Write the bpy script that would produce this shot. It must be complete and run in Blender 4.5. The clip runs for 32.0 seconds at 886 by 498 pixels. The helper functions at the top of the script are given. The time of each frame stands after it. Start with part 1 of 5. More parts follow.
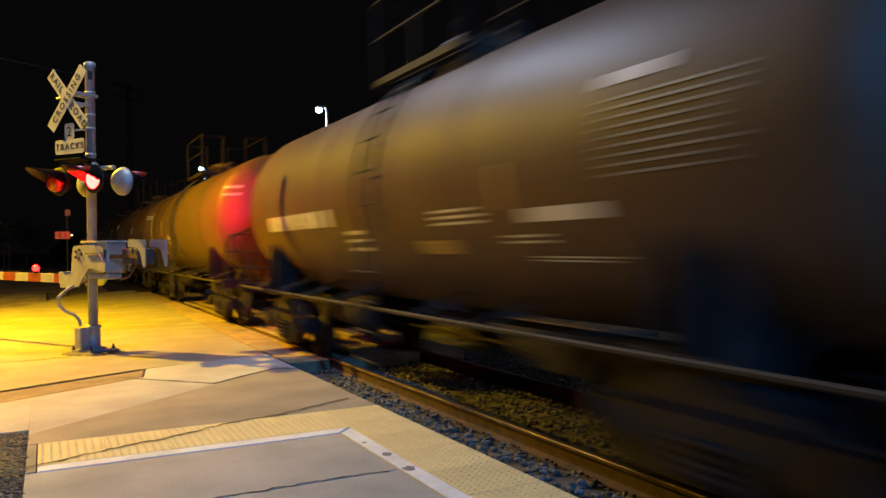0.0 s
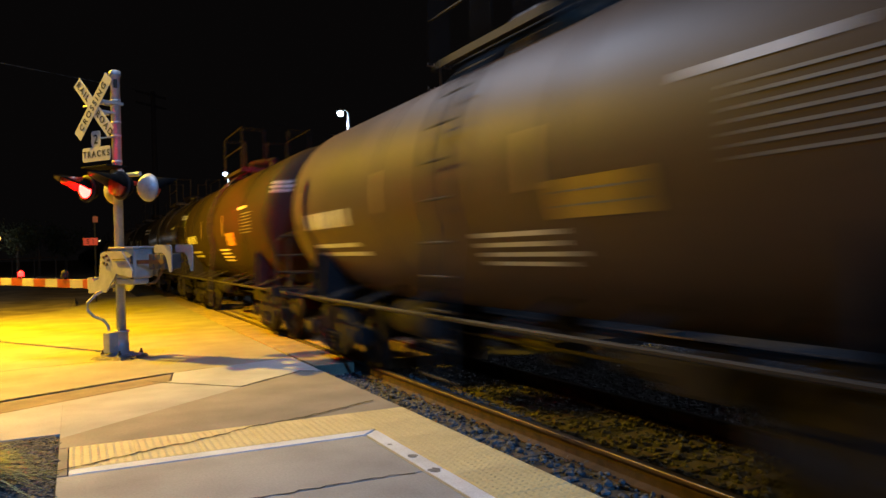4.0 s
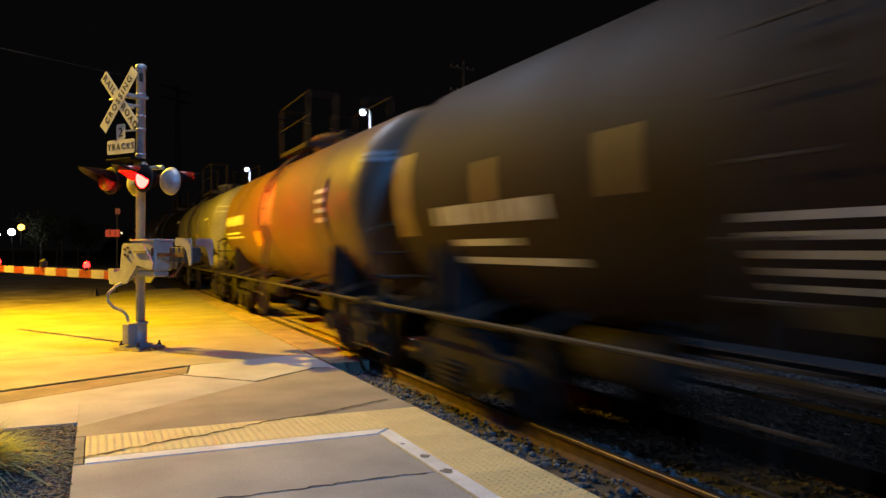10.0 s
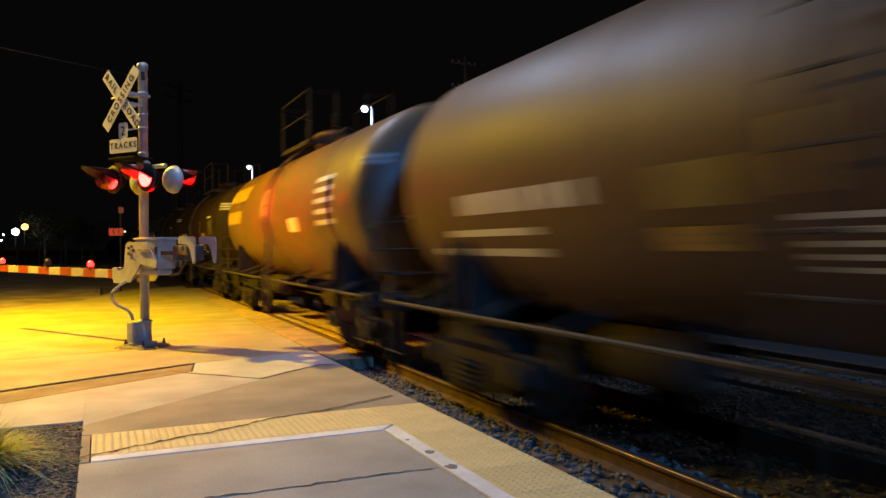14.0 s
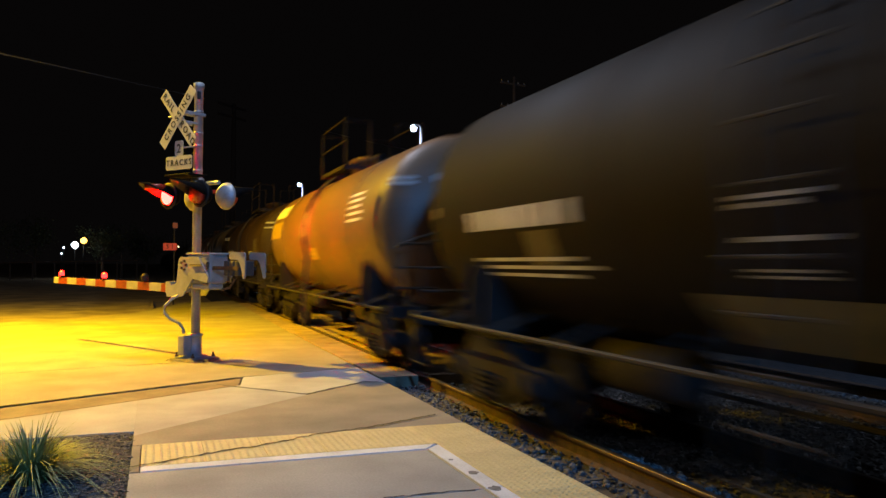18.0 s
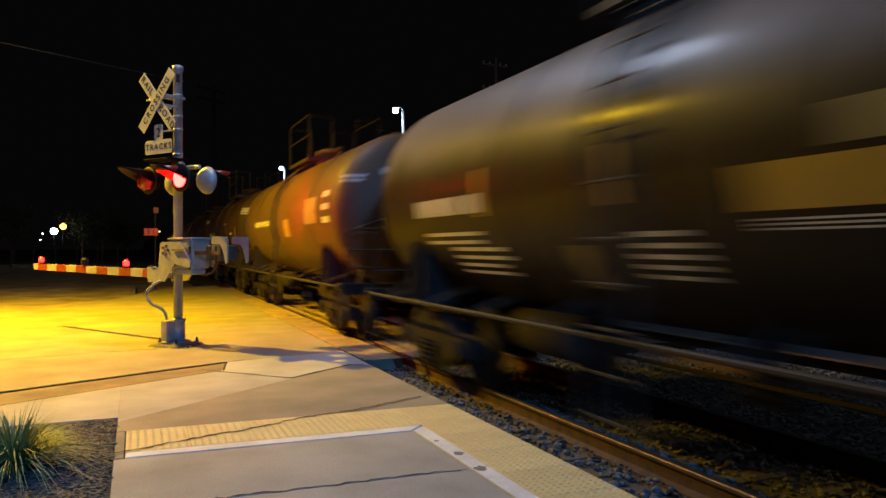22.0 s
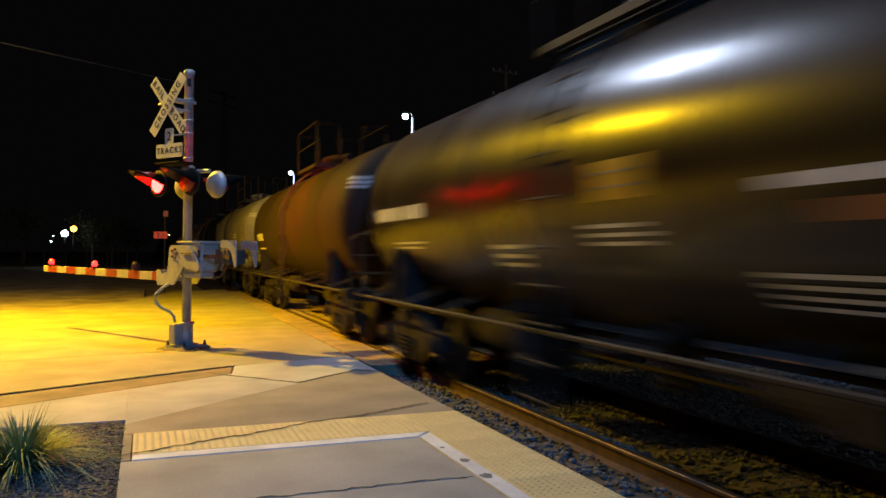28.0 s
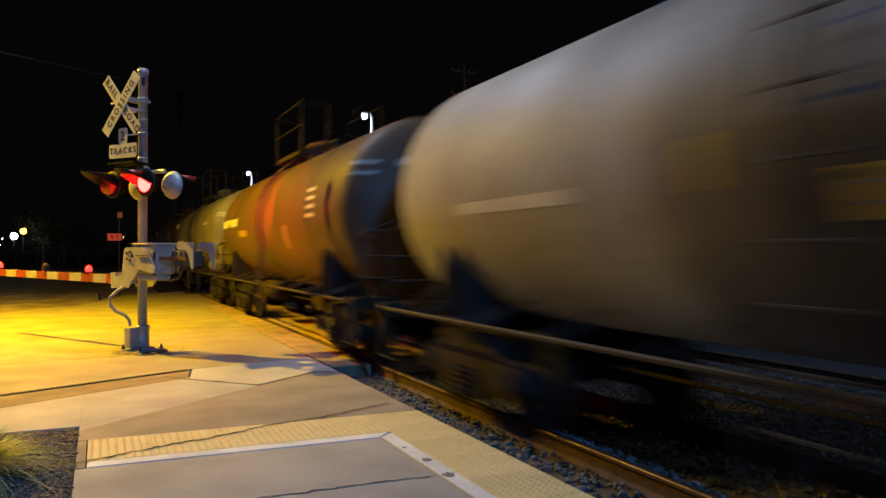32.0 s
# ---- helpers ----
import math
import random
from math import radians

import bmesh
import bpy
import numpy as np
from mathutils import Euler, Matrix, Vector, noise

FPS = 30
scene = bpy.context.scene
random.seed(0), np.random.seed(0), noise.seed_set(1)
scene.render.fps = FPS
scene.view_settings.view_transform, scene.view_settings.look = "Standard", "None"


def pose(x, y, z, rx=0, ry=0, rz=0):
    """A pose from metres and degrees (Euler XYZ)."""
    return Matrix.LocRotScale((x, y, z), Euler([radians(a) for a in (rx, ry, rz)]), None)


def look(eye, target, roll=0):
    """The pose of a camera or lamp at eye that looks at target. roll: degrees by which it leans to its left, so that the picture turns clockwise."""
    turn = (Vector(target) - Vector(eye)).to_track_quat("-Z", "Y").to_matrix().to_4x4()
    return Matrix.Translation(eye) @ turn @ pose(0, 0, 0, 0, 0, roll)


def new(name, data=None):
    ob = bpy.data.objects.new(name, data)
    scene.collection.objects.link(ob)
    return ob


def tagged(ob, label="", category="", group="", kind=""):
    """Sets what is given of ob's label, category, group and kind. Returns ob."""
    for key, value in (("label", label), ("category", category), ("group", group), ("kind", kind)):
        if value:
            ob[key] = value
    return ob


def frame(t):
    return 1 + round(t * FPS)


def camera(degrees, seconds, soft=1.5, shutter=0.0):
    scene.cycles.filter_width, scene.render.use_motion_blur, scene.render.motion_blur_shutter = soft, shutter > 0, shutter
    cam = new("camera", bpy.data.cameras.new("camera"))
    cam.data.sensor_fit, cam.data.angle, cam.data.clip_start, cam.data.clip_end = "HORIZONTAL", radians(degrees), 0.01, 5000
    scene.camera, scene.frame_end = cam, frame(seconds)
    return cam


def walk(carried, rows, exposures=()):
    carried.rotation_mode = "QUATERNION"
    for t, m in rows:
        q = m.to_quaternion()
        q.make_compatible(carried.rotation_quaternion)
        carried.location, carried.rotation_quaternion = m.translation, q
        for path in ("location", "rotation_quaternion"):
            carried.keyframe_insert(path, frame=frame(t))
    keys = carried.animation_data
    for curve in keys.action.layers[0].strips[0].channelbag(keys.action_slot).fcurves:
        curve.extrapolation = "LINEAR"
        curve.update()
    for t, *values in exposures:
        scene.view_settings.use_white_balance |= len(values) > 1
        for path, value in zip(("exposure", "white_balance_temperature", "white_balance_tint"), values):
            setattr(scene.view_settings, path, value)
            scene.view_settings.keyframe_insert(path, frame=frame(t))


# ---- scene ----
cam = camera(60.0, 32.0, shutter=0.82)
PATH = [
    (0.0, pose(0, 0, 1.643, 89.83, 0.77, -27.37)),
    (0.5, pose(0, 0, 1.643, 90.22, 0.92, -27.94)),
    (1.0, pose(0, 0, 1.643, 90.64, 1.02, -28.46)),
    (1.5, pose(0, 0, 1.643, 90.45, 0.84, -27.80)),
    (2.0, pose(0, 0, 1.643, 90.40, 0.64, -26.76)),
    (2.5, pose(0, 0, 1.643, 90.38, 0.75, -26.25)),
    (3.0, pose(0, 0, 1.643, 90.55, 0.77, -24.38)),
    (3.5, pose(0, 0, 1.643, 90.18, 1.31, -24.98)),
    (5.5, pose(0, 0, 1.643, 90.17, 0.73, -27.14)),
    (6.0, pose(0, 0, 1.643, 90.18, 1.00, -26.10)),
    (6.5, pose(0, 0, 1.643, 89.89, 0.73, -25.79)),
    (7.0, pose(0, 0, 1.643, 90.58, 0.15, -26.99)),
    (7.5, pose(0, 0, 1.643, 90.29, 0.13, -28.19)),
    (8.0, pose(0, 0, 1.643, 91.08, -0.06, -27.50)),
    (8.5, pose(0, 0, 1.643, 90.95, 0.41, -25.56)),
    (9.0, pose(0, 0, 1.643, 90.05, 0.18, -24.15)),
    (9.5, pose(0, 0, 1.643, 89.87, -0.22, -24.42)),
    (10.0, pose(0, 0, 1.643, 90.06, -0.08, -24.31)),
    (10.5, pose(0, 0, 1.643, 89.82, -0.05, -24.98)),
    (11.0, pose(0, 0, 1.643, 90.10, 0.12, -25.42)),
    (11.5, pose(0, 0, 1.643, 89.56, 0.28, -25.09)),
    (12.0, pose(0, 0, 1.643, 89.24, 0.19, -25.16)),
    (12.5, pose(0, 0, 1.643, 89.05, 0.19, -24.48)),
    (13.0, pose(0, 0, 1.643, 89.61, 0.12, -23.73)),
    (13.5, pose(0, 0, 1.643, 89.80, 0.12, -23.60)),
    (14.0, pose(0, 0, 1.643, 89.76, 0.41, -24.08)),
    (14.5, pose(0, 0, 1.643, 89.77, 0.81, -24.12)),
    (16.5, pose(0, 0, 1.643, 90.72, 1.07, -21.92)),
    (17.0, pose(0, 0, 1.643, 90.85, 0.51, -21.82)),
    (17.5, pose(0, 0, 1.643, 91.15, 0.38, -21.15)),
    (18.0, pose(0, 0, 1.643, 91.18, -0.48, -20.61)),
    (18.5, pose(0, 0, 1.643, 90.64, -0.41, -21.25)),
    (19.0, pose(0, 0, 1.643, 90.01, -0.24, -21.53)),
    (19.5, pose(0, 0, 1.643, 89.95, -0.58, -21.21)),
    (20.0, pose(0, 0, 1.643, 89.84, -0.31, -20.89)),
    (20.5, pose(0, 0, 1.643, 89.68, -0.32, -21.15)),
    (21.0, pose(0, 0, 1.643, 89.64, -0.14, -21.19)),
    (21.5, pose(0, 0, 1.643, 89.93, 0.02, -21.23)),
    (22.0, pose(0, 0, 1.643, 89.87, 0.10, -21.84)),
    (22.5, pose(0, 0, 1.643, 90.14, -0.18, -22.20)),
    (23.0, pose(0, 0, 1.643, 90.62, -0.08, -22.22)),
    (23.5, pose(0, 0, 1.643, 90.54, 0.14, -21.91)),
    (24.0, pose(0, 0, 1.643, 90.33, 0.06, -22.06)),
    (24.5, pose(0, 0, 1.643, 90.27, -0.06, -22.61)),
    (26.5, pose(0, 0, 1.643, 90.38, -0.21, -21.53)),
    (27.0, pose(0, 0, 1.643, 90.49, -0.14, -20.66)),
    (27.5, pose(0, 0, 1.643, 90.28, -0.45, -20.62)),
    (28.0, pose(0, 0, 1.643, 90.33, -0.51, -21.23)),
    (28.5, pose(0, 0, 1.643, 90.56, 0.12, -22.12)),
    (29.0, pose(0, 0, 1.643, 90.43, 0.32, -22.67)),
    (29.5, pose(0, 0, 1.643, 90.32, 0.58, -22.46)),
    (30.0, pose(0, 0, 1.643, 90.25, 0.59, -22.90)),
    (30.5, pose(0, 0, 1.643, 90.38, 0.16, -23.64)),
    (31.0, pose(0, 0, 1.643, 90.22, -0.20, -24.09)),
    (31.5, pose(0, 0, 1.643, 90.27, 0.09, -24.01)),
    (32.0, pose(0, 0, 1.643, 90.32, -0.01, -24.18)),
]
walk(cam, PATH, [(0, -0.04), (4, -0.04), (9, -0.1), (18, -0.16), (21.5, -0.3), (32, -0.33)])
# ---- light: a sodium street lamp over the road, a cool lamp over the platform ----
world = bpy.data.worlds.new("night")
world.use_nodes = True
bg = world.node_tree.nodes["Background"]
bg.inputs[0].default_value, bg.inputs[1].default_value = (0.5, 0.42, 0.42, 1), 0.0046
scene.world = world


def lamp(name, kind, place, colour, watts, radius, target=None, spread=None, blend=1.0):
    data = bpy.data.lights.new(name, kind)
    data.energy, data.color = watts, colour
    data.shadow_soft_size = radius
    if kind == "SPOT":
        data.spot_size, data.spot_blend = radians(spread), blend
    ob = new(name, data)
    ob.matrix_world = look(place, target) if target else pose(*place)
    return ob


SODIUM = (1.0, 0.6, 0.008)
COOL = (0.66, 0.76, 1.0)
BLUE = (0.08, 0.36, 1.0)
RED = (1.0, 0.01, 0.025)
LAMP = (-4.95, 18.85, 9.2)
lamp("sodium_light", "SPOT", LAMP, SODIUM, 43000, 0.1, (-4.85, 18.75, 0), 138, 1.0)
lamp("sodium_spill", "POINT", LAMP, SODIUM, 7000, 0.2)
lamp("platform_light", "SPOT", (1.2, 12.0, 9.3), COOL, 2650, 0.8, (1.2, 6.0, 0), 158)
lamp("platform_light", "POINT", (-0.8, -14.0, 9.3), BLUE, 15000, 0.2)


# ---- materials ----
def mat(name, a, b, rough=0.7, metal=0.0, scale=6.0, fine=60.0, bump=0.15, vary=0.0, low=0.35, high=0.68, spec=0.5, coat=0.0):
    """Two base colours mixed by large stains, broken up by a fine grain, with relief."""
    m = bpy.data.materials.new(name)
    m.use_nodes = True
    n, l = m.node_tree.nodes, m.node_tree.links
    p = n["Principled BSDF"]
    p.inputs["Metallic"].default_value = metal
    p.inputs["Specular IOR Level"].default_value = spec
    p.inputs["Coat Weight"].default_value = coat
    p.inputs["Coat Roughness"].default_value = 0.2
    co = n.new("ShaderNodeTexCoord")
    big, small = n.new("ShaderNodeTexNoise"), n.new("ShaderNodeTexNoise")
    big.inputs["Scale"].default_value, big.inputs["Detail"].default_value = scale, 6
    small.inputs["Scale"].default_value, small.inputs["Detail"].default_value = fine, 4
    ramp = n.new("ShaderNodeMapRange")
    ramp.inputs[1].default_value, ramp.inputs[2].default_value = low, high
    mix, grain = n.new("ShaderNodeMix"), n.new("ShaderNodeMix")
    mix.data_type = grain.data_type = "RGBA"
    grain.blend_type = "MULTIPLY"
    mix.inputs[6].default_value, mix.inputs[7].default_value = (*a, 1), (*b, 1)
    shade = n.new("ShaderNodeMapRange")
    shade.inputs[3].default_value, shade.inputs[4].default_value = 0.72, 1.28
    l.new(co.outputs["Object"], big.inputs["Vector"])
    l.new(co.outputs["Object"], small.inputs["Vector"])
    l.new(big.outputs["Fac"], ramp.inputs[0])
    l.new(ramp.outputs[0], mix.inputs[0])
    l.new(small.outputs["Fac"], shade.inputs[0])
    grain.inputs[0].default_value = 1.0
    l.new(mix.outputs[2], grain.inputs[6])
    l.new(shade.outputs[0], grain.inputs[7])
    out = grain.outputs[2]
    if vary:
        info, rng, hsv = n.new("ShaderNodeObjectInfo"), n.new("ShaderNodeMapRange"), n.new("ShaderNodeHueSaturation")
        rng.inputs[3].default_value, rng.inputs[4].default_value = 1 - vary, 1 + vary
        l.new(info.outputs["Random"], rng.inputs[0])
        l.new(rng.outputs[0], hsv.inputs["Value"])
        l.new(out, hsv.inputs["Color"])
        out = hsv.outputs[0]
    l.new(out, p.inputs["Base Color"])
    ro = n.new("ShaderNodeMapRange")
    ro.inputs[3].default_value, ro.inputs[4].default_value = max(0.05, rough - 0.13), min(1, rough + 0.13)
    l.new(big.outputs["Fac"], ro.inputs[0])
    l.new(ro.outputs[0], p.inputs["Roughness"])
    if bump:
        bm = n.new("ShaderNodeBump")
        bm.inputs["Strength"].default_value, bm.inputs["Distance"].default_value = bump, 0.01
        l.new(small.outputs["Fac"], bm.inputs["Height"])
        l.new(bm.outputs[0], p.inputs["Normal"])
    return m


def glow(name, colour, strength):
    m = bpy.data.materials.new(name)
    m.use_nodes = True
    p = m.node_tree.nodes["Principled BSDF"]
    p.inputs["Base Color"].default_value = (*colour, 1)
    p.inputs["Emission Color"].default_value, p.inputs["Emission Strength"].default_value = (*colour, 1), strength
    return m


M = {
    "gutter": mat("stained_gutter", (0.16, 0.112, 0.072), (0.104, 0.072, 0.048), 0.85, 0, 2.0, 30, 0.3),
    "asphalt": mat("crossing_asphalt", (0.24, 0.17, 0.1), (0.14, 0.1, 0.06), 0.85, 0, 2.5, 40, 0.5, 0.15),
    "grime": mat("grime", (0.1, 0.095, 0.09), (0.2, 0.19, 0.18), 0.9, 0, 30, 90, 0.1),
    "far_asphalt": mat("dark_crossing_asphalt", (0.05, 0.042, 0.034), (0.03, 0.026, 0.022), 0.9, 0, 2.5, 40, 0.5, 0.15, spec=0.15),
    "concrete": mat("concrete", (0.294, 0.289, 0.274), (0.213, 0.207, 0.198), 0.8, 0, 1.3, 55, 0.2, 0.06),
    "darker_concrete": mat("darker_concrete", (0.202, 0.176, 0.143), (0.135, 0.116, 0.0933), 0.8, 0, 1.1, 40, 0.25, 0.08),
    "road": mat("road_concrete", (0.202, 0.18, 0.135), (0.131, 0.108, 0.0785), 0.8, 0, 1.1, 48, 0.35, 0, 0.3, 0.72),
    "bed": mat("joint_dirt", (0.014, 0.012, 0.01), (0.026, 0.021, 0.017), 0.95, 0, 8, 60, 0.5),
    "white_strip": mat("white_border", (0.616, 0.627, 0.638), (0.462, 0.462, 0.462), 0.7, 0, 3, 60, 0.1),
    "tactile": mat("tactile_yellow", (0.574, 0.458, 0.202), (0.458, 0.362, 0.165), 0.7, 0, 2.0, 50, 0.1, 0.07),
    "soil": mat("soil", (0.17, 0.13, 0.085), (0.36, 0.29, 0.18), 0.95, 0, 0.8, 9, 0.8),
    "ballast": mat("ballast", (0.04, 0.037, 0.034), (0.02, 0.018, 0.016), 0.9, 0, 9, 40, 0.6),
    "stone": mat("stone", (0.12, 0.117, 0.112), (0.022, 0.021, 0.02), 0.85, 0, 12, 60, 0.3),
    "mulch": mat("mulch", (0.024, 0.0176, 0.0128), (0.176, 0.144, 0.112), 0.95, 0, 30, 90, 0.5),
    "rust": mat("rusty_steel", (0.085, 0.046, 0.024), (0.045, 0.028, 0.018), 0.75, 0.3, 7, 60, 0.3),
    "weight": mat("dark_iron", (0.06, 0.056, 0.05), (0.035, 0.031, 0.027), 0.7, 0.2, 7, 60, 0.2),
    "polished": mat("worn_rail_head", (0.17, 0.14, 0.115), (0.1, 0.075, 0.055), 0.42, 0.9, 3, 80, 0.05),
    "tie": mat("tie_wood", (0.045, 0.035, 0.028), (0.08, 0.065, 0.05), 0.9, 0, 5, 50, 0.5),
    "galv": mat("galvanised_steel", (0.29, 0.299, 0.308), (0.211, 0.211, 0.22), 0.5, 0.35, 5, 50, 0.08),
    "box_paint": mat("grey_box_paint", (0.27, 0.265, 0.245), (0.18, 0.175, 0.16), 0.6, 0, 4, 50, 0.06),
    "black": mat("black_paint", (0.007, 0.007, 0.0075), (0.011, 0.0105, 0.01), 0.75, 0, 6, 60, 0.1, 0, 0.35, 0.68, 0.25),
    "sign_white": mat("sign_white", (0.391, 0.383, 0.357), (0.315, 0.302, 0.272), 0.55, 0, 5, 40, 0.03),
    "lens_dark": mat("dark_red_glass", (0.3, 0.022, 0.01), (0.24, 0.018, 0.008), 0.3, 0, 9, 60, 0.05),
    "red_sheet": mat("red_sheeting", (0.2, 0.022, 0.01), (0.14, 0.016, 0.008), 0.5, 0, 5, 60, 0.03),
    "arm_white": mat("white_sheeting", (0.27, 0.25, 0.22), (0.2, 0.185, 0.16), 0.5, 0, 5, 60, 0.03),
    "running": mat("running_gear", (0.01, 0.0085, 0.0075), (0.022, 0.016, 0.012), 0.8, 0, 5, 40, 0.3, spec=0.15),
    "rail_paint": mat("handrail_paint", (0.028, 0.023, 0.018), (0.016, 0.012, 0.009), 0.7, 0, 8, 60, 0.1, spec=0.2),
    "stencil": mat("stencil_white", (0.6, 0.6, 0.58), (0.4, 0.39, 0.36), 0.6, 0, 5, 40, 0.03),
    "head_print": mat("end_stencil", (0.3, 0.3, 0.29), (0.17, 0.17, 0.16), 0.6, 0, 5, 40, 0.03),
    "print": mat("faded_print", (0.2, 0.195, 0.18), (0.1, 0.095, 0.09), 0.6, 0, 5, 40, 0.03),
    "placard": mat("placard_yellow", (0.34, 0.21, 0.01), (0.22, 0.14, 0.01), 0.5, 0, 5, 40, 0.03),
    "reflector": mat("reflector_yellow", (0.28, 0.19, 0.065), (0.19, 0.125, 0.04), 0.5, 0, 5, 40, 0.03),
    "faded_yellow": mat("faded_yellow_paint", (0.15, 0.115, 0.025), (0.09, 0.07, 0.02), 0.6, 0, 5, 40, 0.03),
    "pale_patch": mat("pale_touch_up_paint", (0.26, 0.19, 0.11), (0.17, 0.12, 0.07), 0.6, 0, 5, 40, 0.03),
    "rust_patch": mat("orange_paint_patch", (0.22, 0.085, 0.025), (0.13, 0.05, 0.018), 0.7, 0, 5, 40, 0.05),
    "bark": mat("pole_wood", (0.09, 0.07, 0.055), (0.06, 0.045, 0.035), 0.9, 0, 6, 40, 0.4),
    "leaf": mat("leaves", (0.03, 0.045, 0.02), (0.05, 0.055, 0.02), 0.7, 0, 3, 30, 0.0, 0.2),
    "blade": mat("grass_blades", (0.124, 0.163, 0.0325), (0.26, 0.26, 0.078), 0.6, 0, 9, 30, 0.0),
    "hood_black": mat("sooty_hood_black", (0.0035, 0.0033, 0.0033), (0.005, 0.0045, 0.0042), 0.85, 0, 6, 60, 0.05, spec=0.06),
    "liner": mat("hood_lining", (0.04, 0.036, 0.036), (0.055, 0.05, 0.05), 0.6, 0.0, 6, 60, 0.03, spec=0.2),
    "marker_red": mat("marker_red_sheeting", (0.62, 0.05, 0.03), (0.5, 0.04, 0.025), 0.5, 0, 5, 60, 0.03),
    "lamp_red": glow("lit_red", (1.0, 0.001, 0.0008), 800),
    "arm_red": glow("lit_red_small", (1.0, 0.006, 0.005), 30),
    "led": glow("led_white", (0.5, 0.75, 1.0), 60),
    "far_glint": glow("far_glint_glow", (1.0, 0.75, 0.4), 3),
    "far_warm": glow("far_warm_light", (1.0, 0.5, 0.08), 6),
    "far_cool": glow("far_cool_light", (0.7, 0.86, 1.0), 20),
    "tank_tan": mat("tank_dusty_brown", (0.084, 0.0456, 0.0207), (0.121, 0.0654, 0.0311), 0.5, 0, 0.6, 14, 0.06, 0.1, spec=0.4),
    "tank_worn": mat("tank_worn_black", (0.0525, 0.031, 0.017), (0.084, 0.0473, 0.0244), 0.55, 0, 0.6, 14, 0.06, 0.12, spec=0.24),
    "tank_dusty": mat("tank_dusty_black", (0.0231, 0.0142, 0.00851), (0.0483, 0.0275, 0.0148), 0.6, 0, 0.6, 14, 0.06, 0.15, spec=0.13),
    "tank_satin": mat("tank_satin_black", (0.0085, 0.006, 0.0042), (0.014, 0.0095, 0.006), 0.5, 0, 0.6, 14, 0.04, 0.1, spec=0.1, coat=0.07),
    "tank_matte": mat("tank_dirty_black", (0.0126, 0.00843, 0.00592), (0.0284, 0.0168, 0.00999), 0.7, 0, 0.6, 14, 0.06, 0.2, spec=0.12),
    "tank_dark": mat("tank_sooty_black", (0.00525, 0.00387, 0.00296), (0.0115, 0.00774, 0.00533), 0.7, 0, 0.6, 14, 0.06, 0.2, spec=0.08),
    "tank_gloss": mat("tank_glossy_black", (0.007, 0.005, 0.0036), (0.012, 0.0082, 0.0055), 0.3, 0, 0.6, 14, 0.04, 0.2, spec=0.2, coat=0.22),
    "tank_pale": mat("tank_pale_grey", (0.15, 0.145, 0.135), (0.075, 0.065, 0.055), 0.6, 0, 0.7, 12, 0.06, 0.12, spec=0.3),
    "tank_white": mat("tank_white", (0.256, 0.252, 0.24), (0.152, 0.14, 0.12), 0.62, 0, 0.6, 10, 0.05, 0.05, spec=0.3),
}


def open_paint(m):
    """Opens a paint to cover parts of it: node makers and a ragged position along and up."""
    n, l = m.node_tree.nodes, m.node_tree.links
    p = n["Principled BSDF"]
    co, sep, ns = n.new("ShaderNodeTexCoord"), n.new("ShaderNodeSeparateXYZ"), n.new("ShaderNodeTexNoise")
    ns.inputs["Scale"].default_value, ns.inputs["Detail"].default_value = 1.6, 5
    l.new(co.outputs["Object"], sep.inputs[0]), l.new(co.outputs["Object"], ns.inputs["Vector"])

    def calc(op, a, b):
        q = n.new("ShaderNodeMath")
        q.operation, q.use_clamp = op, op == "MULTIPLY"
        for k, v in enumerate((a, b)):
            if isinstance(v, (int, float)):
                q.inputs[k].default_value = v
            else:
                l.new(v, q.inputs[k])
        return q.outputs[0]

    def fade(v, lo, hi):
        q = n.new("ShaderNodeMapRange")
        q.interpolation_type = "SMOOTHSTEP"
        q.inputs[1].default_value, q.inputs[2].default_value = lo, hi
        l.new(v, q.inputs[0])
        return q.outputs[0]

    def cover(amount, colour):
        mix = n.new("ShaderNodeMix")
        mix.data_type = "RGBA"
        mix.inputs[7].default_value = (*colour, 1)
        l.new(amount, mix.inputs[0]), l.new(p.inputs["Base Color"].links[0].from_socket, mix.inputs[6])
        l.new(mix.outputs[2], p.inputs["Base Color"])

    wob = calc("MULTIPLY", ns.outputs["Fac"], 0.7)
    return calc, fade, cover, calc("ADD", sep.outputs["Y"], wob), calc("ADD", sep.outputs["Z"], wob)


def oil_stain(m):
    """Dried oil: a ragged dark run from the manway and over the lower flank of one half."""
    calc, fade, cover, y, z = open_paint(m)
    low = calc("MULTIPLY", fade(z, 3.0, 2.62), fade(y, 1.5, 0.5))
    run = calc("MULTIPLY", fade(calc("ABSOLUTE", calc("SUBTRACT", y, 0.9), 0), 0.95, 0.55), fade(z, 3.7, 2.9))
    cover(calc("MULTIPLY", calc("MAXIMUM", low, calc("MULTIPLY", run, 0.8)), 0.95), (0.02, 0.013, 0.009))


def pale_upper_side(m, thick):
    """A paler upper side between the ends, thinned by spilt oil beside the manway."""
    calc, fade, cover, y, z = open_paint(m)
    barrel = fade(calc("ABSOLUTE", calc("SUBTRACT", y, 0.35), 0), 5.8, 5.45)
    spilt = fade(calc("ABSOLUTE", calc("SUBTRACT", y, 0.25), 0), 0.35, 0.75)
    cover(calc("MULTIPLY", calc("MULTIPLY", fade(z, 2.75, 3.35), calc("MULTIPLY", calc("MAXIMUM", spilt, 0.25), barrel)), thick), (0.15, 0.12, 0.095))


